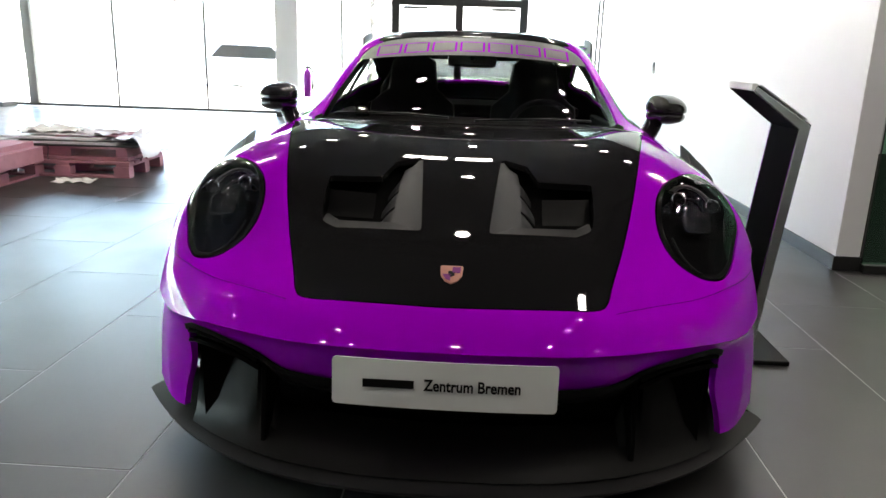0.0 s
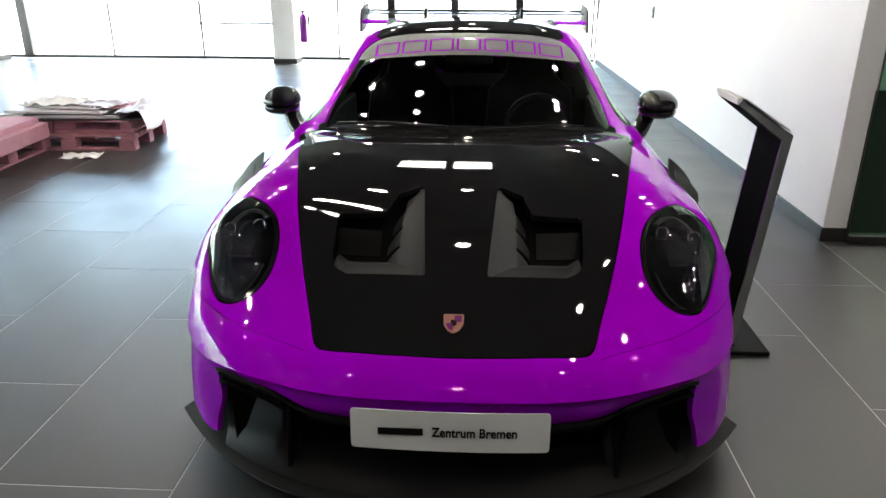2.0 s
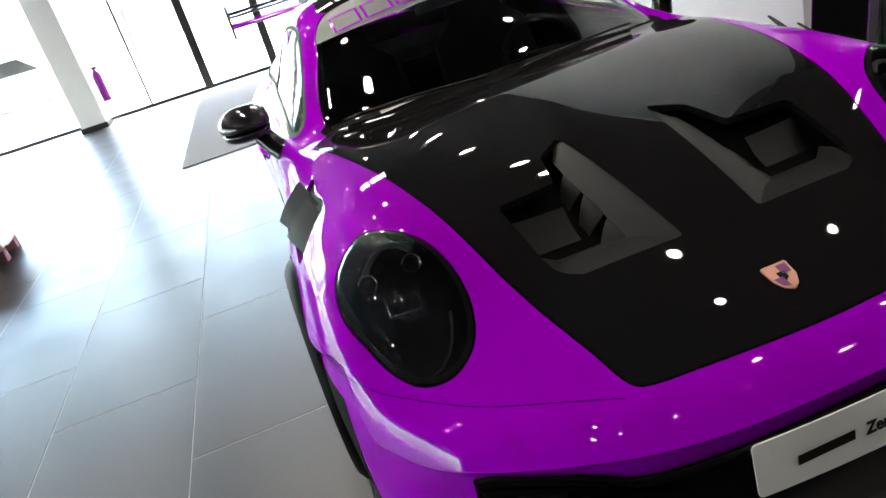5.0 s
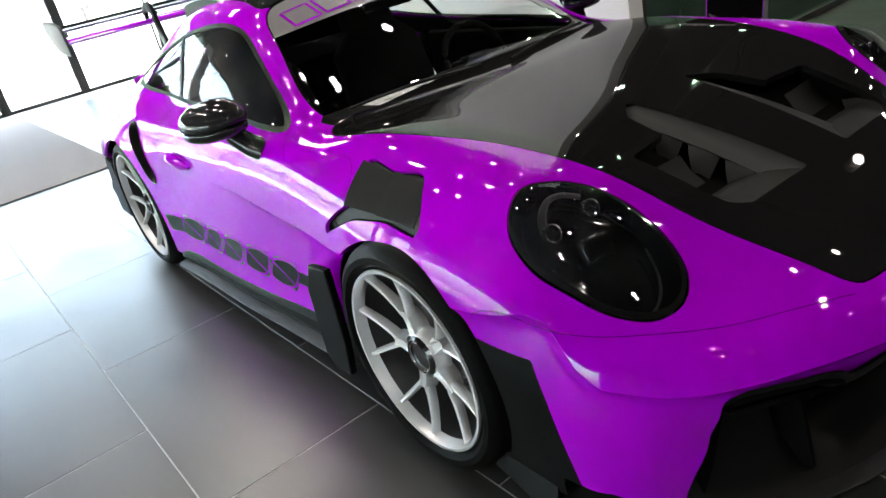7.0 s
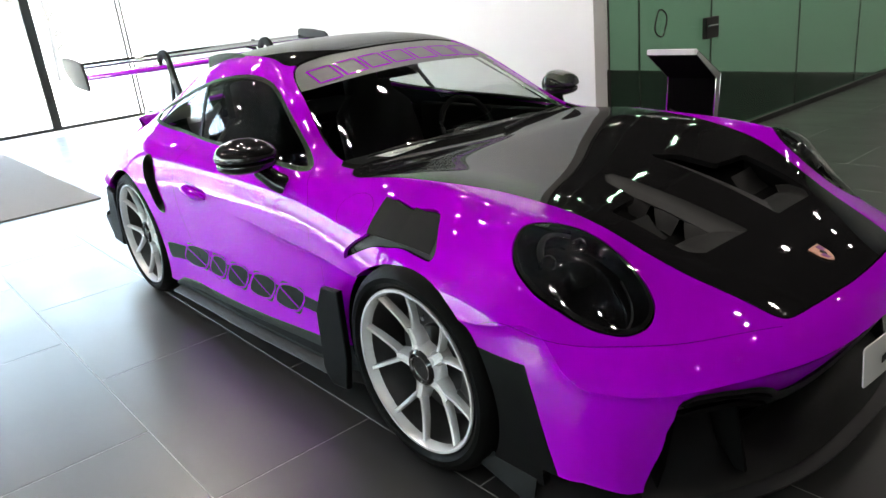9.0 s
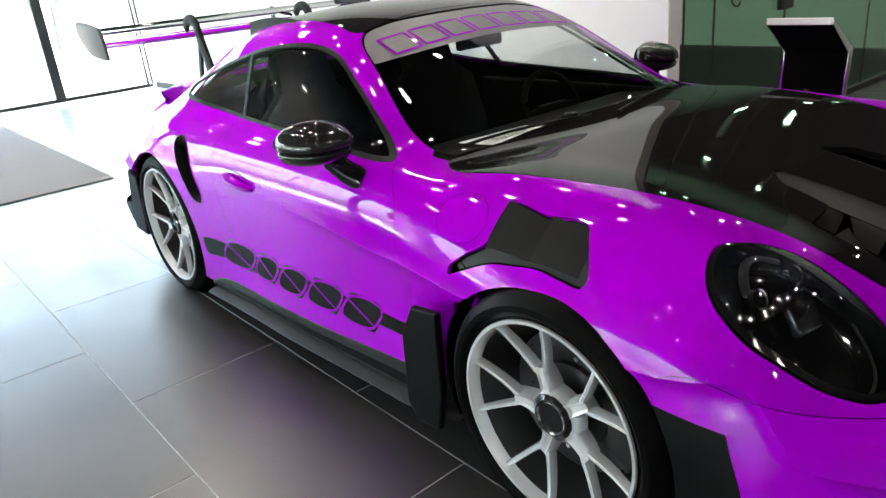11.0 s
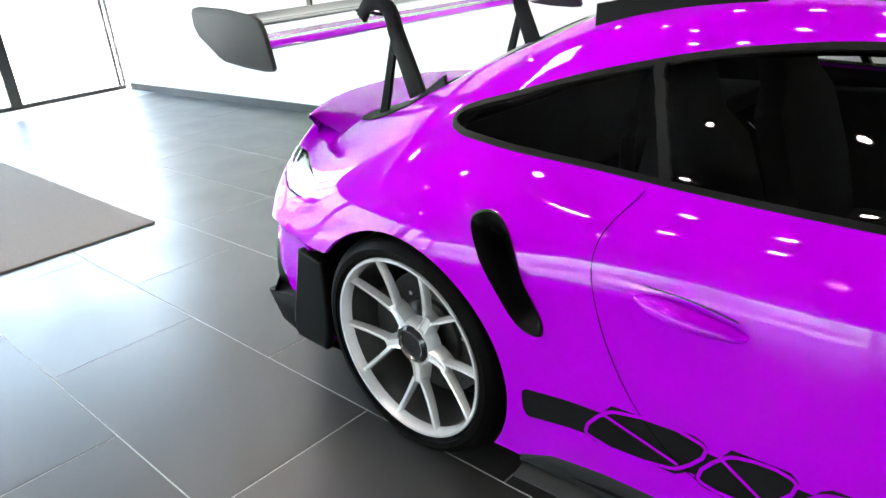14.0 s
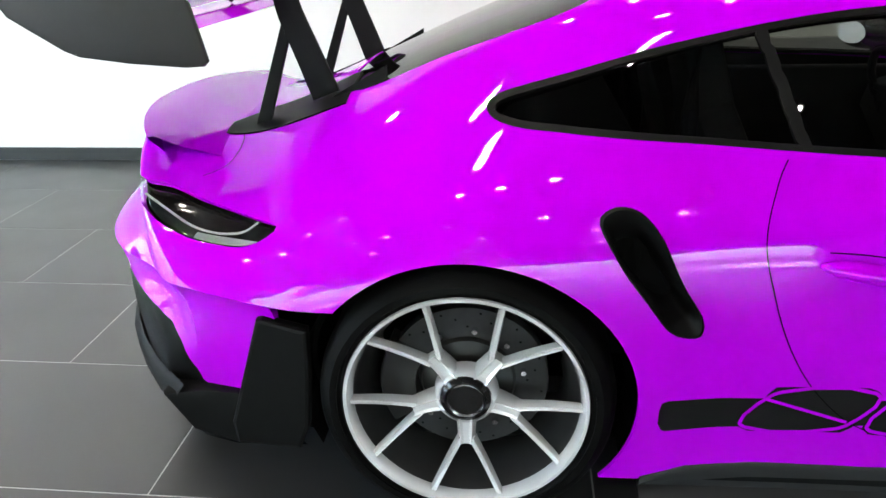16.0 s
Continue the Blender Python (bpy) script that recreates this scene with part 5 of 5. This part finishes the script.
def rear_end(root):
    # swan-neck wing
    wing = empty("rear_wing", (0, 3.15, 1.20))
    wing.parent = root
    def blade(y0, y1, z0, z1, thick, half, name, mt, label=""):
        prof = []
        for f in np.linspace(0, 1, 12):
            prof.append((y0 + (y1 - y0) * f, z0 + (z1 - z0) * f - 0.018 * math.sin(math.pi * f) + thick * math.sin(math.pi * f ** 0.6)))
        for f in np.linspace(1, 0, 12)[1:-1]:
            prof.append((y0 + (y1 - y0) * f, z0 + (z1 - z0) * f - 0.022 * math.sin(math.pi * f) - 0.3 * thick * math.sin(math.pi * f)))
        bm = prism([(y - 3.15, z - 1.20) for y, z in prof], 0, -half, half)
        part(name, bm, mt, wing, label, smooth=True, angle=50)
    blade(3.00, 3.26, 1.185, 1.200, 0.022, 0.835, "main_plane", PAINT, "purple-painted wing plane")
    blade(3.17, 3.39, 1.240, 1.262, 0.011, 0.835, "upper_flap", GLOSS, "gloss black upper wing flap")
    for s in (-1, 1):
        out = [(2.982, 1.122), (2.992, 1.113), (3.03, 1.111), (3.15, 1.120), (3.255, 1.134), (3.285, 1.146), (3.392, 1.214), (3.412, 1.245), (3.412, 1.288), (3.398, 1.303), (3.36, 1.308), (3.20, 1.298), (3.05, 1.277), (3.022, 1.262), (3.005, 1.235), (2.990, 1.165)]
        part("endplate", prism([(y - 3.15, z - 1.20) for y, z in out], 0, s * 0.835, s * 0.852, 0.004), GREYPL, wing, smooth=True)
        # swan neck: up from the deck, over the front of the plane
        pts = curve([(2.865, 0.955), (2.90, 1.05), (2.945, 1.17), (2.965, 1.235), (3.01, 1.268), (3.09, 1.258), (3.13, 1.215)], 5, close=False)
        outer, inner = [], []
        for i, p in enumerate(pts):
            d = pts[min(i + 1, len(pts) - 1)] - pts[max(i - 1, 0)]
            d = d / np.linalg.norm(d)
            nrm = np.array((-d[1], d[0]))
            w = 0.056 * (1 - 0.45 * i / len(pts))
            outer.append(p + nrm * w * 0.5)
            inner.append(p - nrm * w * 0.9)
        out = [(q[0] - 3.15, q[1] - 1.20) for q in outer + inner[::-1]]
        part("swan_neck", prism(out, 0, s * 0.345, s * 0.365, 0.004), MATT, wing, smooth=True)
        part("neck_brace", prism([(3.045 - 3.15, -0.335), (3.085 - 3.15, -0.335), (2.975 - 3.15, -0.045), (2.955 - 3.15, -0.075)], 0, s * 0.347, s * 0.363, 0.003), MATT, wing)
        part("actuator", tube([(s * 0.30, -0.07, 0.02), (s * 0.30, 0.06, 0.035)], 0.010), GLOSS, wing, smooth=True)
        # black deck strip that carries the neck
        rows = []
        for f in np.linspace(0, 1, 12):
            y, e = 2.80 + 0.40 * f, max(0, (f - 0.55) / 0.45)
            xi, xo = 0.22 + 0.13 * e * e, 0.452 - 0.05 * f - 0.035 * e ** 3
            rows.append([top(xi + (xo - xi) * k, y, -0.004) for k in (0, 0.33, 0.66, 1)])
        rows = [[Vector((s * p.x, p.y, p.z)) for p in q] for q in rows]
        strip_mesh(rows, MATT, "deck_strip", root, thick=0.006, smooth=True)
        rows = [[Vector((s * (0.40 - 0.02 * f), 2.70 + 0.15 * f, top(0.40, 2.70 + 0.15 * f).z + h)) for h in (-0.004, 0.012 + 0.020 * (1 - f))] for f in np.linspace(0, 1, 5)]
        strip_mesh(rows, MATT, "deck_fin", root, thick=0.012, smooth=True)
        # roof fins
        rows = []
        for f in np.linspace(0, 1, 9):
            y = 1.66 + 0.42 * f
            p = top(0.474, y)
            h = 0.004 + 0.045 * f ** 0.8
            rows.append([Vector((s * (p.x + 0.012), y, p.z - 0.006)), Vector((s * (p.x + 0.004), y, p.z + h)), Vector((s * (p.x - 0.006), y, p.z + h)), Vector((s * (p.x - 0.016), y, p.z - 0.004))])
        strip_mesh(rows, MATT, "roof_fin", root, smooth=True)
        # wheel fin at the rear bumper and its diffuser side
        out = [(2.940, 0.556), (2.925, 0.560), (2.822, 0.533), (2.826, 0.42), (2.842, 0.27), (2.87, 0.20), (3.03, 0.21), (3.035, 0.27), (3.005, 0.36), (2.972, 0.46)]
        part("bumper_fin", prism(out, 0, s * 0.874, s * 0.910, 0.010), MATT, root)
        part("diffuser_side", prism([(2.90, 0.20), (3.03, 0.185), (3.15, 0.225), (3.215, 0.33), (3.10, 0.345), (2.93, 0.335)], 0, s * 0.80, s * 0.884, 0.010), MATT, root, smooth=True)
        rows = []
        for f in np.linspace(0, 1, 9):
            x = 0.885 - 0.885 * f
            yb = 3.14 + 0.44 * (1 - (x / 0.92) ** 2.6)
            rows.append([(s * x, yb - 0.03, 0.36), (s * x, yb - 0.008, 0.33), (s * x * 0.99, yb - 0.012, 0.26), (s * x * 0.97, yb - 0.05, 0.19), (s * x * 0.95, yb - 0.12, 0.155), (s * x * 0.93, yb - 0.30, 0.145)])
        strip_mesh(rows, MATT, "diffuser", root, label="dark grey rear diffuser", smooth=True)
    rows = []
    for x in np.linspace(-0.50, 0.50, 33):                  # ducktail lip
        q = abs(x) / 0.50
        yt, zt = 3.470 - 0.135 * q ** 2.4, 0.905 - 0.030 * q ** 2.6
        f = top(x, 3.15 - 0.02 * q)
        m = top(x, 3.30 - 0.06 * q)
        rows.append([Vector((x, f.y, f.z - 0.003)), Vector((x, m.y, max(m.z + 0.003, (f.z + zt) / 2 - 0.004))), Vector((x, yt - 0.02, zt)), Vector((x, yt, zt - 0.002)), Vector((x, yt - 0.004, zt - 0.010)), Vector((x, yt - 0.045, zt - 0.045)), Vector((x, yt - 0.055, zt - 0.12))])
    strip_mesh(rows, PAINT, "ducktail", root, label="purple ducktail lip over the tail lamps", smooth=True)
    part("inner_lamp_strip", box((-0.46, 3.355, 0.735), (0.46, 3.385, 0.757), 0.004), REDL, root)


def cabin(root):
    part("dashboard", prism([(0.50, 0.78), (0.52, 0.835), (0.57, 0.862), (0.72, 0.848), (0.92, 0.826), (1.02, 0.79), (1.04, 0.70), (0.95, 0.55), (0.5, 0.55)], 0, -0.66, 0.66, 0.012), SEATM, root, smooth=True)
    part("cowl_panel", prism([(0.46, 0.835), (0.56, 0.840), (0.56, 0.81), (0.46, 0.81)], 0, -0.60, 0.60), LINER, root)
    bm = tube([(0.36 + 0.165 * math.cos(t), 1.06 + 0.06 * math.sin(t), 0.795 + 0.150 * math.sin(t)) for t in np.linspace(0, 2 * math.pi, 32, endpoint=False)], 0.015, close=True)
    wheel = part("steering_wheel", bm, SEATM, root, smooth=True)
    bm = box((0.27, 1.05, 0.76), (0.45, 1.08, 0.82), 0.01)
    box((0.21, 1.05, 0.785), (0.51, 1.07, 0.81), 0.006, bm)
    part("wheel_hub", bm, SEATM, wheel)
    part("rear_view_mirror", box((-0.12, 1.10, 1.10), (0.12, 1.125, 1.165), 0.012), GLOSS, root)
    part("mirror_stalk", tube([(0, 1.11, 1.14), (0, 1.095, 1.168)], 0.015), GLOSS, root)
    part("sensor_dome", lathe([(0.001, 0.03), (0.02, 0.026), (0.034, 0.01), (0.036, 0)], m=Matrix.Translation((0, 0.66, 0.853)) @ Matrix.Rotation(-math.pi / 2, 4, "Y"), seg=20), GLOSS, root, smooth=True)
    for x in (-0.36, 0.36):
        seat = empty("bucket_seat", (x, 1.5, 0.3))
        seat.parent = root
        part("cushion", box((-0.25, -0.28, 0.0), (0.25, 0.22, 0.16), 0.05), SEATM, seat, smooth=True)
        out = [(-0.20, 0.05), (0.20, 0.05), (0.27, 0.30), (0.25, 0.55), (0.15, 0.64), (0.13, 0.80), (0.08, 0.84), (-0.08, 0.84), (-0.13, 0.80), (-0.15, 0.64), (-0.25, 0.55), (-0.27, 0.30)]
        part("backrest", prism(out, 1, 0.0, 0.10, 0.03, m=Matrix.Translation((0, 0.16, 0.05)) @ Matrix.Rotation(radians(-16), 4, "X")), SEATM, seat, smooth=True)
    part("roll_bar", tube([(-0.56, 1.95, 0.5), (-0.55, 1.95, 0.95), (-0.47, 1.93, 1.15), (0.47, 1.93, 1.15), (0.55, 1.95, 0.95), (0.56, 1.95, 0.5)], 0.02), LINER, root)
    part("cabin_floor", box((-0.70, 0.5, 0.25), (0.70, 2.3, 0.30)), LINER, root)
    for s in (-1, 1):
        part("door_card", box((s * 0.70, 0.75, 0.30), (s * 0.745, 1.85, 0.84), 0.01), SEATM, root)
    part("parcel_shelf", box((-0.66, 2.05, 0.80), (0.66, 2.7, 0.86), 0.01), LINER, root)
    for x0, x1, ya, yb in ((0.52, 0.03, 0.545, 0.44), (-0.08, -0.58, 0.47, 0.565)):
        pts = []
        for f in np.linspace(0, 1, 7):
            x, y = x0 + (x1 - x0) * f, ya + (yb - ya) * f + 0.035
            p, n = cast((x, y, 3), (0, 0, -1))
            pts.append(p + n * 0.010)
        part("wiper", tube(pts, 0.005, sides=8), DARKPL, root, smooth=True)


car()


# ---- things in the room ----
def lectern():
    root = empty("info_stand", (1.22, 0.34, 0), label="slim black bent-sheet information stand with silver edges", category="lectern")
    def slab(out, y0, y1, nm, mt):
        part(nm, prism(out, 1, y0, y1, 0.004), mt, root)
    post = [(-0.080, 0.02), (-0.042, 0.02), (0.050, 0.945), (-0.16, 1.080), (-0.175, 1.060), (0.008, 0.925)]
    slab(post, -0.13, 0.13, "post", LINER)
    for y in (-0.134, 0.130):
        slab([(x * 1.0, z) for x, z in post], y, y + 0.004, "edge_trim", CHROME)
    part("display", box((-0.11, -0.115, 0), (0.11, 0.115, 0.004), m=Matrix.Translation((-0.052, 0, 1.020)) @ Matrix.Rotation(radians(32.7), 4, "Y")), PAPER, root)
    part("top_edge", box((-0.180, -0.13, 1.060), (-0.160, 0.13, 1.086), 0.003), PAPER, root)
    part("base_plate", box((-0.20, -0.17, 0), (0.10, 0.17, 0.02), 0.005), MATT, root)


def pallets():
    def pallet(at, turn, nm="pallet"):
        root = empty("pallet", at, label="worn softwood transport pallet lying on the floor", category="pallet", group="pallets")
        root.rotation_euler = (0, 0, radians(turn))
        for y in (-0.36, 0, 0.36):
            part("runner", box((-0.6, y - 0.05, 0), (0.6, y + 0.05, 0.022), 0.003), PINE, root)
            for x in (-0.53, 0, 0.53):
                part("block", box((x - 0.07, y - 0.05, 0.022), (x + 0.07, y + 0.05, 0.10), 0.003), PINE, root)
        for x in np.linspace(-0.54, 0.54, 3):
            part("bearer", box((x - 0.06, -0.4, 0.10), (x + 0.06, 0.4, 0.122), 0.003), PINE, root)
        for y in np.linspace(-0.345, 0.345, 6):
            part("deck_board", box((-0.6, y - 0.05, 0.122), (0.6, y + 0.05, 0.144), 0.003), PINE, root)
        return root
    pallet((-3.70, 4.10, 0), 3)
    pallet((-4.28, 3.15, 0), 92)
    rnd = random.Random(4)
    z = 0.146
    # half length, half depth, thickness, material, shift, turn
    for hx, hy, t, mt, dx, turn, name in ((0.60, 0.36, 0.030, PINE, 0.0, 3, "board"), (0.33, 0.34, 0.075, PINE, -0.26, 3.5, "crate"), (0.60, 0.38, 0.016, PINE, -0.02, 2, "board"), (0.66, 0.40, 0.014, SKIRT, 0.02, 5, "board"), (0.58, 0.36, 0.022, FILM, -0.05, 1, "board"),
                                          (0.50, 0.33, 0.012, SKIRT, 0.10, 6, "board"), (0.46, 0.34, 0.020, FILM, -0.12, -2, "board"), (0.30, 0.22, 0.012, PINE, 0.16, 9, "board"), (0.36, 0.26, 0.010, FILM, -0.06, -6, "board")):
        label = "shallow wooden crate strapped on the pallet" if name == "crate" else {PINE: "pinkish wooden board stacked on the pallet", SKIRT: "thin dark grey sheet in the stack", FILM: "pale wrapped panel in the stack"}[mt]
        o = tagged(part(name, box((-hx, -hy, 0), (hx, hy, t), min(0.003, t / 4)), mt), label, name, group="stacked boards")
        o.location, o.rotation_euler = (-3.72 + dx + rnd.uniform(-0.02, 0.02), 4.12, z), (0, 0, radians(turn))
        z += t + 0.0006
    spacer = tagged(part("spacer_block", box((-0.05, -0.33, 0), (0.05, 0.33, 0.075), 0.004), PINE), "wooden spacer beam under the boards", "beam")
    spacer.location, spacer.rotation_euler = (-3.20, 4.13, 0.1766), (0, 0, radians(4))
    strap = [(-0.003, -0.372, 0.0), (-0.003, -0.375, 0.03), (0.01, -0.37, 0.112), (0.02, -0.415, 0.128), (0.02, -0.415, 0.150)]
    o = tagged(part("strap", tube(strap, 0.007, sides=6, flat=0.4), BLACKM), "dark packing strap round the crate", "strap")
    o.location = (-3.83, 4.12, 0.142)
    crate = tagged(part("carton", box((-0.18, -0.52, 0), (0.18, 0.52, 0.175), 0.006), PINE), "long pinkish wooden box on the pallet", "box")
    crate.location, crate.rotation_euler = (-4.02, 3.10, 0.146), (0, 0, radians(4))
    plank = tagged(part("plank", box((-0.05, -0.50, 0), (0.05, 0.50, 0.13), 0.005), PINE), "wooden plank beside the long box", "plank")
    plank.location, plank.rotation_euler = (-3.81, 3.12, 0.146), (0, 0, radians(4))

    # loose papers and film: on the stack, hanging over its end, and on the floor
    def sheet(x, y, z, sx, sy, lift, turn, mt, name, label, drop=0.0):
        bm = bmesh.new()
        bmesh.ops.create_grid(bm, x_segments=18, y_segments=14, size=1)
        for v in bm.verts:
            n = noise.noise(Vector((v.co.x * 1.6 + x * 5, v.co.y * 1.9 + y, 3)))
            m = noise.noise(Vector((v.co.x * 5 + x, v.co.y * 5 + y * 3, 9)))
            fall = max(0, v.co.x - 0.1) ** 1.5 * drop
            v.co = Vector((v.co.x * sx * (1 + 0.12 * n) - fall * 0.3, v.co.y * sy * (1 + 0.15 * n), max(0, lift * (abs(n) * 1.6 + 0.3 * m)) - fall + 0.002))
        bmesh.ops.solidify(bm, geom=bm.faces[:], thickness=0.0015)
        o = tagged(part(name, bm, mt, smooth=True), label, name.replace("_", " "))
        o.location, o.rotation_euler = (x, y, z), (0, 0, radians(turn))
    sheet(-3.95, 4.10, z, 0.26, 0.20, 0.05, 8, PAPER, "paper_sheet", "crumpled white wrapping paper on the stack")
    sheet(-3.50, 4.06, z, 0.20, 0.17, 0.035, -15, FILM, "plastic_sheet", "creased pale plastic film on the stack")
    sheet(-3.10, 4.16, 0.335, 0.17, 0.40, 0.06, 3, FILM, "plastic_sheet", "pale plastic film hanging over the pallet end", drop=0.20)
    sheet(-3.45, 3.47, 0.0, 0.16, 0.09, 0.03, 10, PAPER, "paper_sheet", "crumpled white paper lying on the floor")


def extinguisher():
    root = empty("fire_extinguisher", (-3.13, BACK_Y - 0.55, 0.36), label="purple fire extinguisher hanging beside the white column", category="extinguisher")
    part("bottle", lathe([(0.001, 0), (0.06, 0.0), (0.07, 0.015), (0.07, 0.40), (0.05, 0.46), (0.022, 0.485), (0.022, 0.51), (0.001, 0.515)], m=Matrix.Rotation(-math.pi / 2, 4, "Y"), seg=28), REDX, root, smooth=True)
    part("valve", box((-0.03, -0.02, 0.505), (0.05, 0.02, 0.55), 0.005), BLACKM, root)
    part("hose", tube([(0.04, 0, 0.53), (0.10, 0, 0.45), (0.095, 0, 0.25), (0.085, 0, 0.12)], 0.012), RUBBER, root, smooth=True)


def small_things():
    o = tagged(part("door_mat", box((-1.42, 0, 0), (0.0, 5.1, 0.012), 0.004), MATF), "large grey ribbed entrance mat before the doors", "door mat")
    o.location = (-0.36, 5.32, 0.001)
    root = empty("wall_switch", (WALL_X, 6.80, 1.09), label="small black wall thermostat on the white wall", category="thermostat")
    part("case", box((-0.02, -0.035, -0.07), (0.0, 0.035, 0.07), 0.006), BLACKM, root)
    part("button", box((-0.024, -0.015, 0.01), (-0.02, 0.015, 0.04), 0.001), MATT, root)
    root = empty("glass_door_lock", (3.65, PART_Y, 0.96), label="black lock case with chrome lever on the glass door", category="door handle")
    part("case", box((-0.10, -0.045, -0.085), (0.10, -0.006, 0.085), 0.008), BLACKM, root)
    part("lever", tube([(0.02, -0.05, 0.02), (0.02, -0.075, 0.02), (-0.12, -0.08, 0.022)], 0.009), CHROME, root, smooth=True)
    pts = [(2.92 + 0.075 * math.cos(t) + 0.01 * math.sin(3 * t), PART_Y - 0.03, 1.066 + 0.10 * math.sin(t)) for t in np.linspace(0, 2 * math.pi, 30, endpoint=False)]
    tagged(part("cable_loop", tube(pts, 0.006, close=True), BLACKM, smooth=True), "thin black cable loop hung on the glass door", "cable")
    sheet = tagged(part("paper_sheet", box((-0.153, -0.107, 0), (0.153, 0.107, 0.0015)), PAPER), "white printed price sheet lying on the dashboard", "paper")
    sheet.location, sheet.rotation_euler = (-0.285, 0.675, 0.8575), (radians(-5.6), 0, radians(-5))
    for k, (x0, x1, y) in enumerate(((-0.10, 0.08, 0.02), (-0.10, 0.10, 0.0), (-0.10, 0.06, -0.02))):
        part("print_bar", box((x0, y - 0.003, 0.0016), (x1, y + 0.003, 0.002)), INKB, sheet)
    part("print_mark", box((0.06, 0.045, 0.0016), (0.10, 0.065, 0.002)), INKB, sheet)


def outside():
    TRUNK = mat("tree_bark", (0.07, 0.065, 0.06), 0.9, spread=0.3, scale=10)
    FACADE = mat("pale_render", (0.5, 0.5, 0.48), 0.8, spread=0.1)
    rnd = random.Random(7)
    for x, y in ((-12, 26), (-7.5, 28), (-4.2, 25), (4.5, 26), (-15.5, 9.5), (-17, 6.2), (-15, 3.4), (-17.5, 0.8), (-15.5, -1.6), (-24, 9), (-26, 3), (-23, -2)):
        root = empty("bare_tree", (x, y, -0.03), label="bare leafless street tree outside the window", category="tree", group="street trees")
        h = rnd.uniform(5, 7)
        part("trunk", tube([(0, 0, 0), (0.1, 0, h * 0.3), (0.05, 0.1, h * 0.6), (0.1, 0, h)], [0.11, 0.09, 0.06, 0.02]), TRUNK, root, smooth=True)
        bm = bmesh.new()
        for k in range(30):
            z0 = h * rnd.uniform(0.16, 0.95)
            a, l = rnd.uniform(0, 6.28), rnd.uniform(0.8, 2.0)
            p0 = Vector((0.07, 0.03, z0))
            p2 = p0 + Vector((math.cos(a) * l, math.sin(a) * l, l * rnd.uniform(0.5, 1.0)))
            p1 = p0.lerp(p2, 0.5) + Vector((0, 0, -0.1))
            tube([p0, p1, p2], [0.05, 0.03, 0.008], bm, 5)
            for j in range(3):
                q = p1.lerp(p2, rnd.random())
                tube([q, q + Vector((rnd.uniform(-0.5, 0.5), rnd.uniform(-0.5, 0.5), rnd.uniform(0.2, 0.7)))], [0.015, 0.004], bm, 4)
        part("crown", bm, TRUNK, root)
    SILV = mat("silver_paint_and_tyre_haze", (0.45, 0.46, 0.47), 0.3, 0.6, coat=1.0, spread=0.03)
    for x, y in ((-7.2, 22.0),):
        root = empty("parked_car", (x, y, -0.03), label="silver estate car parked outside the showroom", category="car", group="parked cars")
        out = [(-2.1, 0.30), (2.1, 0.30), (2.2, 0.55), (2.0, 0.80), (1.0, 0.90), (0.45, 1.38), (-1.3, 1.42), (-1.95, 0.95), (-2.2, 0.85)]
        part("body", prism(out, 1, -0.85, 0.85, 0.08), SILV, root, smooth=True)
        part("windows", prism([(0.85, 0.92), (0.40, 1.32), (-1.2, 1.35), (-1.6, 0.95)], 1, -0.86, 0.86, 0.01), GLOSS, root)
        for wx in (-1.35, 1.35):
            for wy in (-0.78, 0.78):
                # tyres take the pale body colour in place of the glare veiling their black
                wl = part("wheel", lathe([(0.001, 0.09), (0.20, 0.09), (0.21, 0.1), (0.32, 0.1), (0.33, 0.05), (0.33, -0.05), (0.32, -0.1), (0.21, -0.1), (0.20, -0.09), (0.001, -0.09)], m=Matrix.Rotation(math.pi / 2, 4, "Z"), seg=28), SILV, root, smooth=True)
                wl.location = (wx, wy, 0.33)
    # opaque panes, the sky's reflection put into their pale grey colour
    SKYW = mat("painted_sky_reflection", (0.32, 0.34, 0.35), 0.2, spread=0.1)
    house = empty("office_building", (-2, 42, -0.03), label="pale two-storey office block across the street", category="building")
    part("wall", box((-22, 0, 0), (22, 8, 7.0)), FACADE, house)
    part("roof", box((-22.3, -0.3, 7.0), (22.3, 8.3, 7.3)), FACADE, house)
    for fl in (1.0, 4.3):
        for k in range(14):
            part("window", box((-21 + 3 * k, -0.06, fl), (-19.2 + 3 * k, 0.02, fl + 1.6), 0.02), SKYW, house)


lectern()
pallets()
extinguisher()
small_things()
outside()
